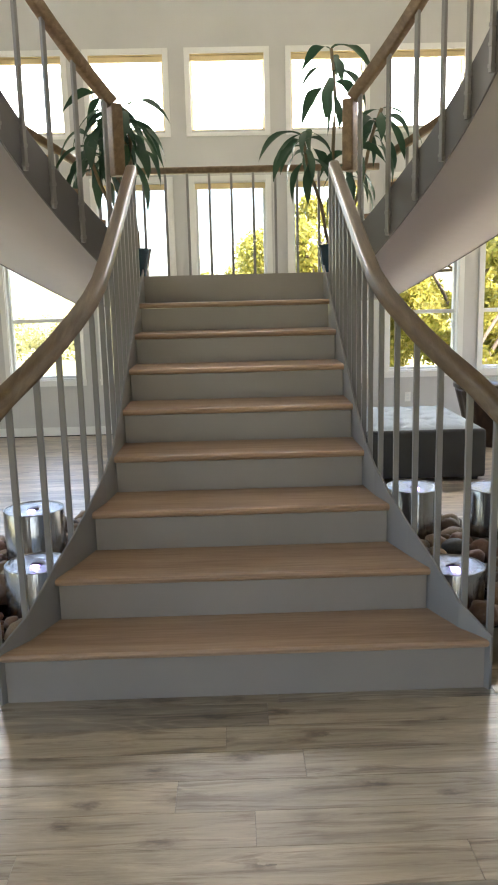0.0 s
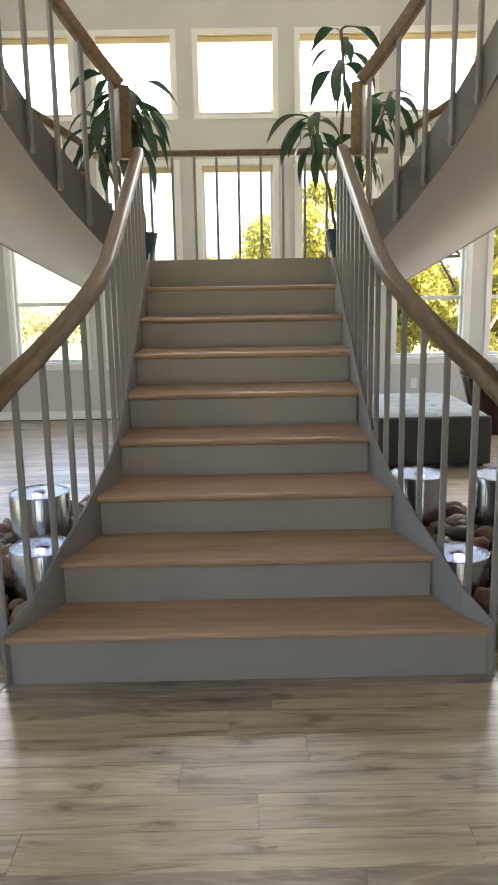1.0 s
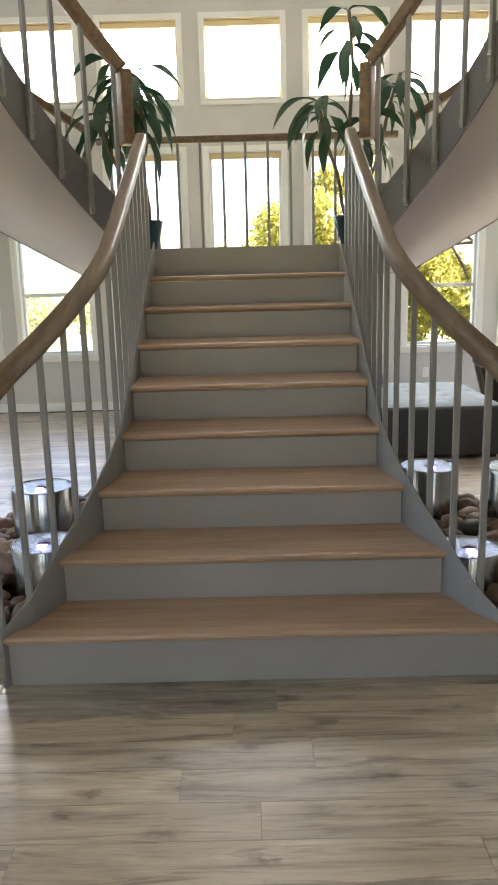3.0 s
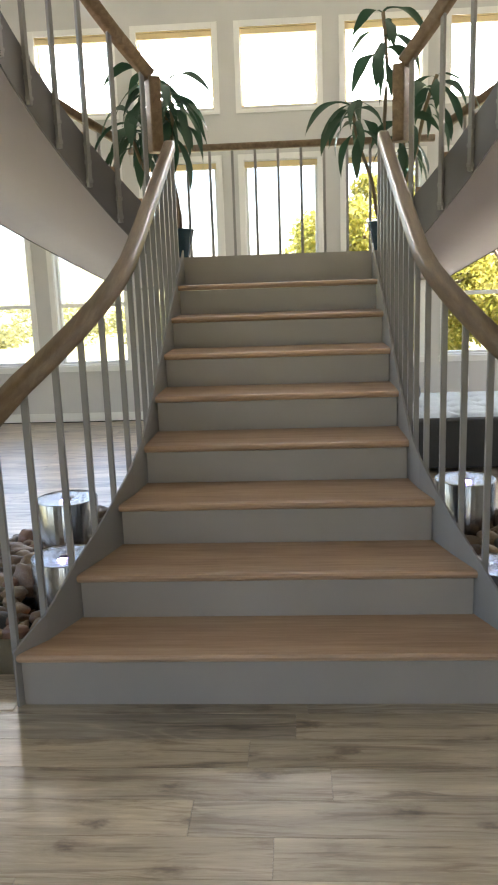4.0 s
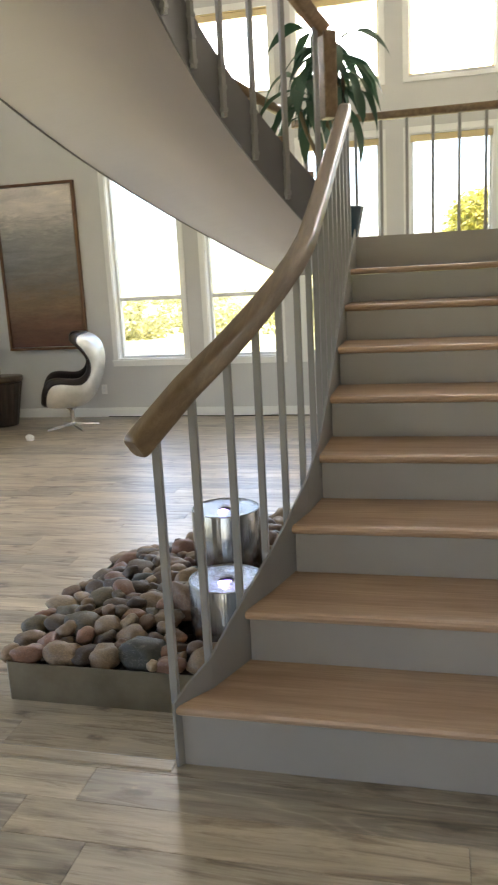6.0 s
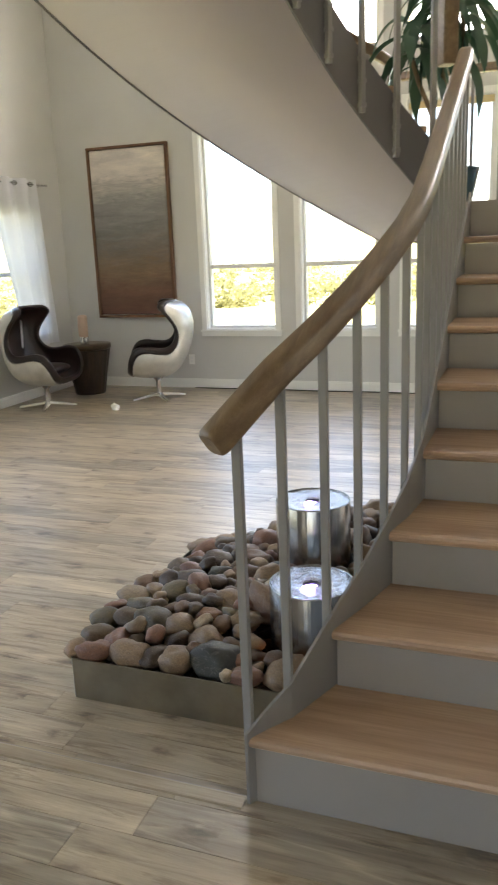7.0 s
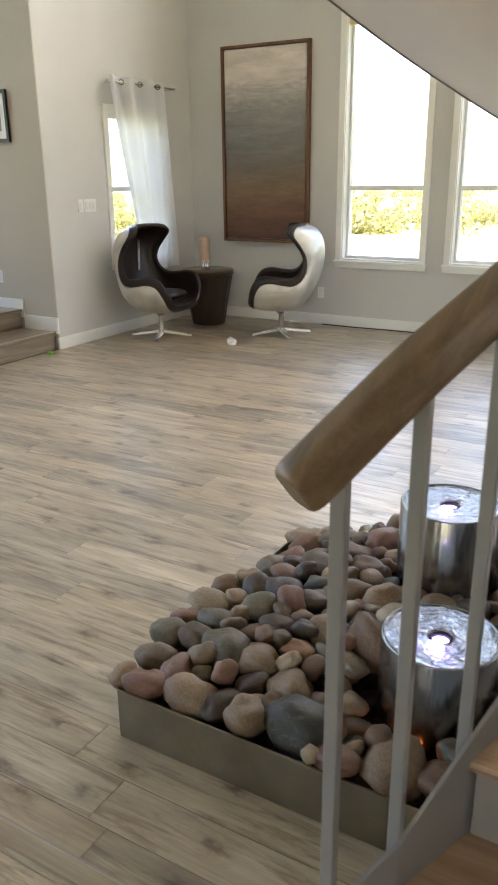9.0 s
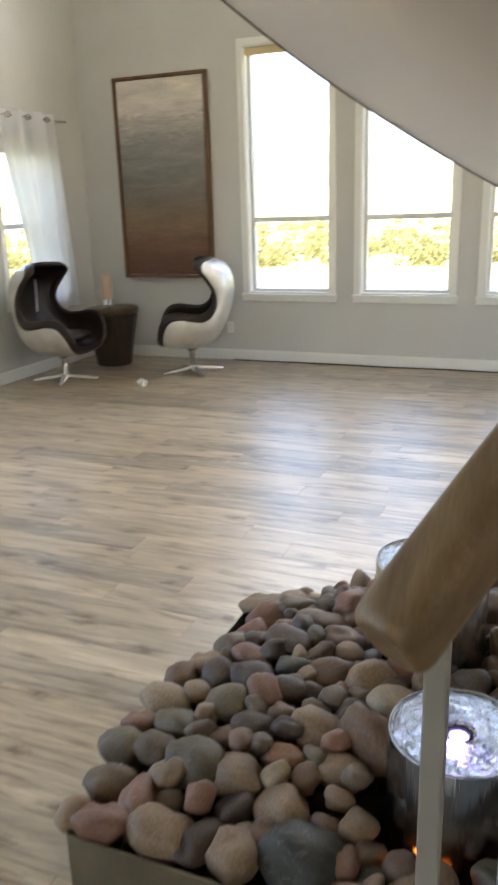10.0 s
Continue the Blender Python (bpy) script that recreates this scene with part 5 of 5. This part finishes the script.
pil = thing("cushion", bm, PILLOW, "navy and white printed cushion leaning on the chaise", "cushion", smooth=True)
pil.matrix_basis = pose(1.06, 7.05, 0.48, -12, 0, 60)
drum_table(2.72, 8.05, LOW, 0.44, 0.66, "wide dark wood drum table behind the chaise")
box_ = thing("coaster_stack", label="small stack of wooden coasters on the drum table", category="coasters")
for k in range(3):
    part("coaster", lathe([(0.001, 0.015 * k), (0.055, 0.015 * k), (0.056, 0.015 * k + 0.006), (0.055, 0.015 * k + 0.013), (0.001, 0.015 * k + 0.014)], 24), FRAMEWOOD, box_)
box_.location = (2.42, 7.95, LOW + 0.66)


# ---- outdoors ----
GRASS = painted("dry_meadow", (0.20, 0.19, 0.075), 0.9, 0.35, 3, 0.4)
bm = bmesh.new()
rings = []
for i in range(26):
    r = 12 * (1.27 ** i)
    row = []
    for k in range(72):
        a = 2 * math.pi * k / 72
        x, y = r * math.cos(a), 4 + r * math.sin(a)
        z = -1.1 - 1.8 * min(1, (r - 12) / 60) + 0.25 * noise.noise(Vector((x * 0.08, y * 0.08, 0)))
        if r > 500:
            z += (r - 500) / 3500 * (70 + 60 * noise.noise(Vector((x * 0.0011, y * 0.0011, 3))))
        row.append(bm.verts.new((x, y, z)))
    rings.append(row)
mid = bm.verts.new((0, 4, -1.1))
for k in range(72):
    bm.faces.new((mid, rings[0][k], rings[0][(k + 1) % 72]))
for a, b in zip(rings, rings[1:]):
    for k in range(72):
        bm.faces.new((a[k], a[(k + 1) % 72], b[(k + 1) % 72], b[k]))
thing("ground", bm, GRASS, "dry yellow-green meadow falling away to hazy hills", "ground", "structure", smooth=True)


def clumps(centres, per, leaf, seed, spread_xy=1.0, spread_z=0.7):
    """Many small leaf blades gathered round uneven centres (x, y, z, radius)."""
    r = np.random.default_rng(seed)
    verts, faces = [], []
    for cx, cy, cz, rad in centres:
        for _ in range(per):
            d = r.normal(size=3)
            d /= np.linalg.norm(d)
            q = rad * r.random() ** 0.4
            p = np.array((cx, cy, cz)) + d * q * (spread_xy, spread_xy, spread_z)
            u = r.normal(size=3)
            u /= np.linalg.norm(u)
            v = np.cross(u, r.normal(size=3))
            v /= np.linalg.norm(v)
            s = leaf * r.uniform(0.6, 1.4)
            k = len(verts)
            verts += [tuple(p - u * s), tuple(p + v * s * 0.45), tuple(p + u * s), tuple(p - v * s * 0.45)]
            faces.append((k, k + 1, k + 2, k + 3))
    return verts, faces


def leaf_object(name, data, material, parent=None, label=""):
    me = bpy.data.meshes.new(name)
    me.from_pydata(data[0], [], data[1])
    me.materials.append(material)
    ob = new(name, me)
    ob.parent = parent
    return tagged(ob, label, kind="stuff")


TREELEAF = leaf_mat("tree_leaf", (0.22, 0.23, 0.04), (0.40, 0.34, 0.085), 0.6)
BUSHLEAF = leaf_mat("bush_leaf", (0.15, 0.15, 0.055), (0.24, 0.22, 0.09), 0.55)
BARK = painted("tree_bark", (0.10, 0.075, 0.055), 0.9, 0.3, 30, 0.8)


def tree(x, y, ground_z, height, width, seed):
    r = random.Random(seed)
    t = thing("tree", label="broad leafy tree with sunlit yellow-green foliage", category="tree", group="trees outside the windows")
    trunk = [Vector((0.08 * math.sin(i), 0.06 * math.cos(i * 1.4), height * 0.5 * i / 6)) for i in range(7)]
    bm = bmesh.new()
    n = 10
    rows = [[bm.verts.new(p + Vector(((0.17 - 0.013 * i) * math.cos(2 * math.pi * k / n), (0.17 - 0.013 * i) * math.sin(2 * math.pi * k / n), 0))) for k in range(n)] for i, p in enumerate(trunk)]
    for a, b in zip(rows, rows[1:]):
        for k in range(n):
            bm.faces.new((a[k], a[(k + 1) % n], b[(k + 1) % n], b[k]))
    part("trunk", bm, BARK, t, "", True)
    centres = []
    for k in range(9):
        a = k * 2.4 + r.random()
        end = Vector((math.cos(a) * width * r.uniform(0.25, 0.5), math.sin(a) * width * r.uniform(0.25, 0.5), height * r.uniform(0.45, 0.9)))
        st = trunk[r.randint(2, 6)]
        part("limb", tube([st.lerp(end, i / 5) + Vector((0, 0, 0.15 * math.sin(i * 0.6))) for i in range(6)], 0.045, 6), BARK, t)
    for k in range(52):
        a, q = r.uniform(0, 6.28), width * 0.5 * r.random() ** 0.5
        z = height * r.uniform(0.22, 0.95)
        centres.append((q * math.cos(a), q * math.sin(a), z * (1 - 0.25 * (q / (width * 0.5)) ** 2), r.uniform(0.3, 0.65)))
    leaf_object("crown", clumps(centres, 520, 0.075, seed), TREELEAF, t, "")
    t.location = (x, y, ground_z)


tree(2.3, 19.0, -1.5, 5.4, 5.0, 1)
tree(5.6, 18.0, -1.5, 6.0, 5.4, 2)
tree(4.1, 23.0, -1.7, 6.4, 5.5, 3)
tree(9.0, 20.0, -1.6, 6.2, 5.5, 5)
tree(1.0, 27.0, -1.8, 5.2, 4.0, 8)
br = random.Random(21)
centres = []
for k in range(420):
    y = 42 + 120 * br.random() ** 1.4
    x = br.uniform(-1.1, 0.9) * y * 0.75 - 4
    rad = br.uniform(0.7, 1.9)
    g = -1.1 - 1.8 * min(1, max(0, (math.hypot(x, y - 4) - 12) / 60))
    centres.append((x, y, g + rad * 0.35, rad))
for k in range(90):
    x = -14 - 60 * br.random() ** 1.6
    y = br.uniform(2, 30)
    rad = br.uniform(0.5, 1.3)
    g = -1.1 - 1.8 * min(1, max(0, (math.hypot(x, y - 4) - 12) / 60))
    centres.append((x, y, g + rad * 0.35, rad))
ob = leaf_object("scrub", clumps(centres, 190, 0.17, 33, 1.0, 0.6), BUSHLEAF, None, "low sunlit yellow-green scrub across the meadow")
tagged(ob, category="bushes")


# ---- floor planks, the nearest as single boards ----
def planks(parent, x0, x1, y0, y1, z, rows_from, width, length, single, seed):
    rnd = random.Random(seed)
    cache = {}
    rest = bmesh.new()
    gap = 0.0005
    r = 0
    y = rows_from
    while y < y1 - 0.005:
        ya, yb = max(y, y0), min(y + width, y1)
        y += width
        r += 1
        if yb - ya < 0.01:
            continue
        x = x0 - rnd.random() * length
        while x < x1:
            a, b = max(x, x0), min(x + length, x1)
            x += length
            if b - a < 0.01:
                continue
            if single((a + b) / 2, (ya + yb) / 2):
                key = (round(b - a, 3), round(yb - ya, 3))
                if key not in cache:
                    hx, hy = (b - a) / 2 - gap, (yb - ya) / 2 - gap
                    bm = bmesh.new()
                    c = 0.0006
                    lo = [bm.verts.new((sx * hx, sy * hy, -0.004)) for sx, sy in ((-1, -1), (1, -1), (1, 1), (-1, 1))]
                    up = [bm.verts.new((sx * hx, sy * hy, -0.0012)) for sx, sy in ((-1, -1), (1, -1), (1, 1), (-1, 1))]
                    tp = [bm.verts.new((sx * (hx - c), sy * (hy - c), 0.0)) for sx, sy in ((-1, -1), (1, -1), (1, 1), (-1, 1))]
                    for p, q in ((lo, up), (up, tp)):
                        for i in range(4):
                            bm.faces.new((p[i], p[(i + 1) % 4], q[(i + 1) % 4], q[i]))
                    bm.faces.new(tp)
                    bm.faces.new(lo)
                    cache[key] = mesh_of("plank", bm, FLOOR)
                ob = new("plank", cache[key])
                ob.parent = parent
                ob.location = ((a + b) / 2, (ya + yb) / 2, z)
            else:
                box(rest, a + gap, b - gap, ya + gap, yb - gap, z - 0.004, z)
    if len(rest.verts):
        tagged(part("plank_field", rest, FLOOR, parent), kind="stuff")
    else:
        rest.free()


planks(foyer, LEFT_X, RIGHT_X, BACK_Y, EDGE + 0.003, FOY, 2.334 - 0.149 * 46, 0.149, 1.22, lambda x, y: abs(x) < 2.4 and y > 0.9, 3)
planks(living, LEFT_X, RIGHT_X, EDGE + 0.017, WALL_Y - 0.004, LOW, 2.60, 0.149, 1.22, lambda x, y: x < 0.2, 5)
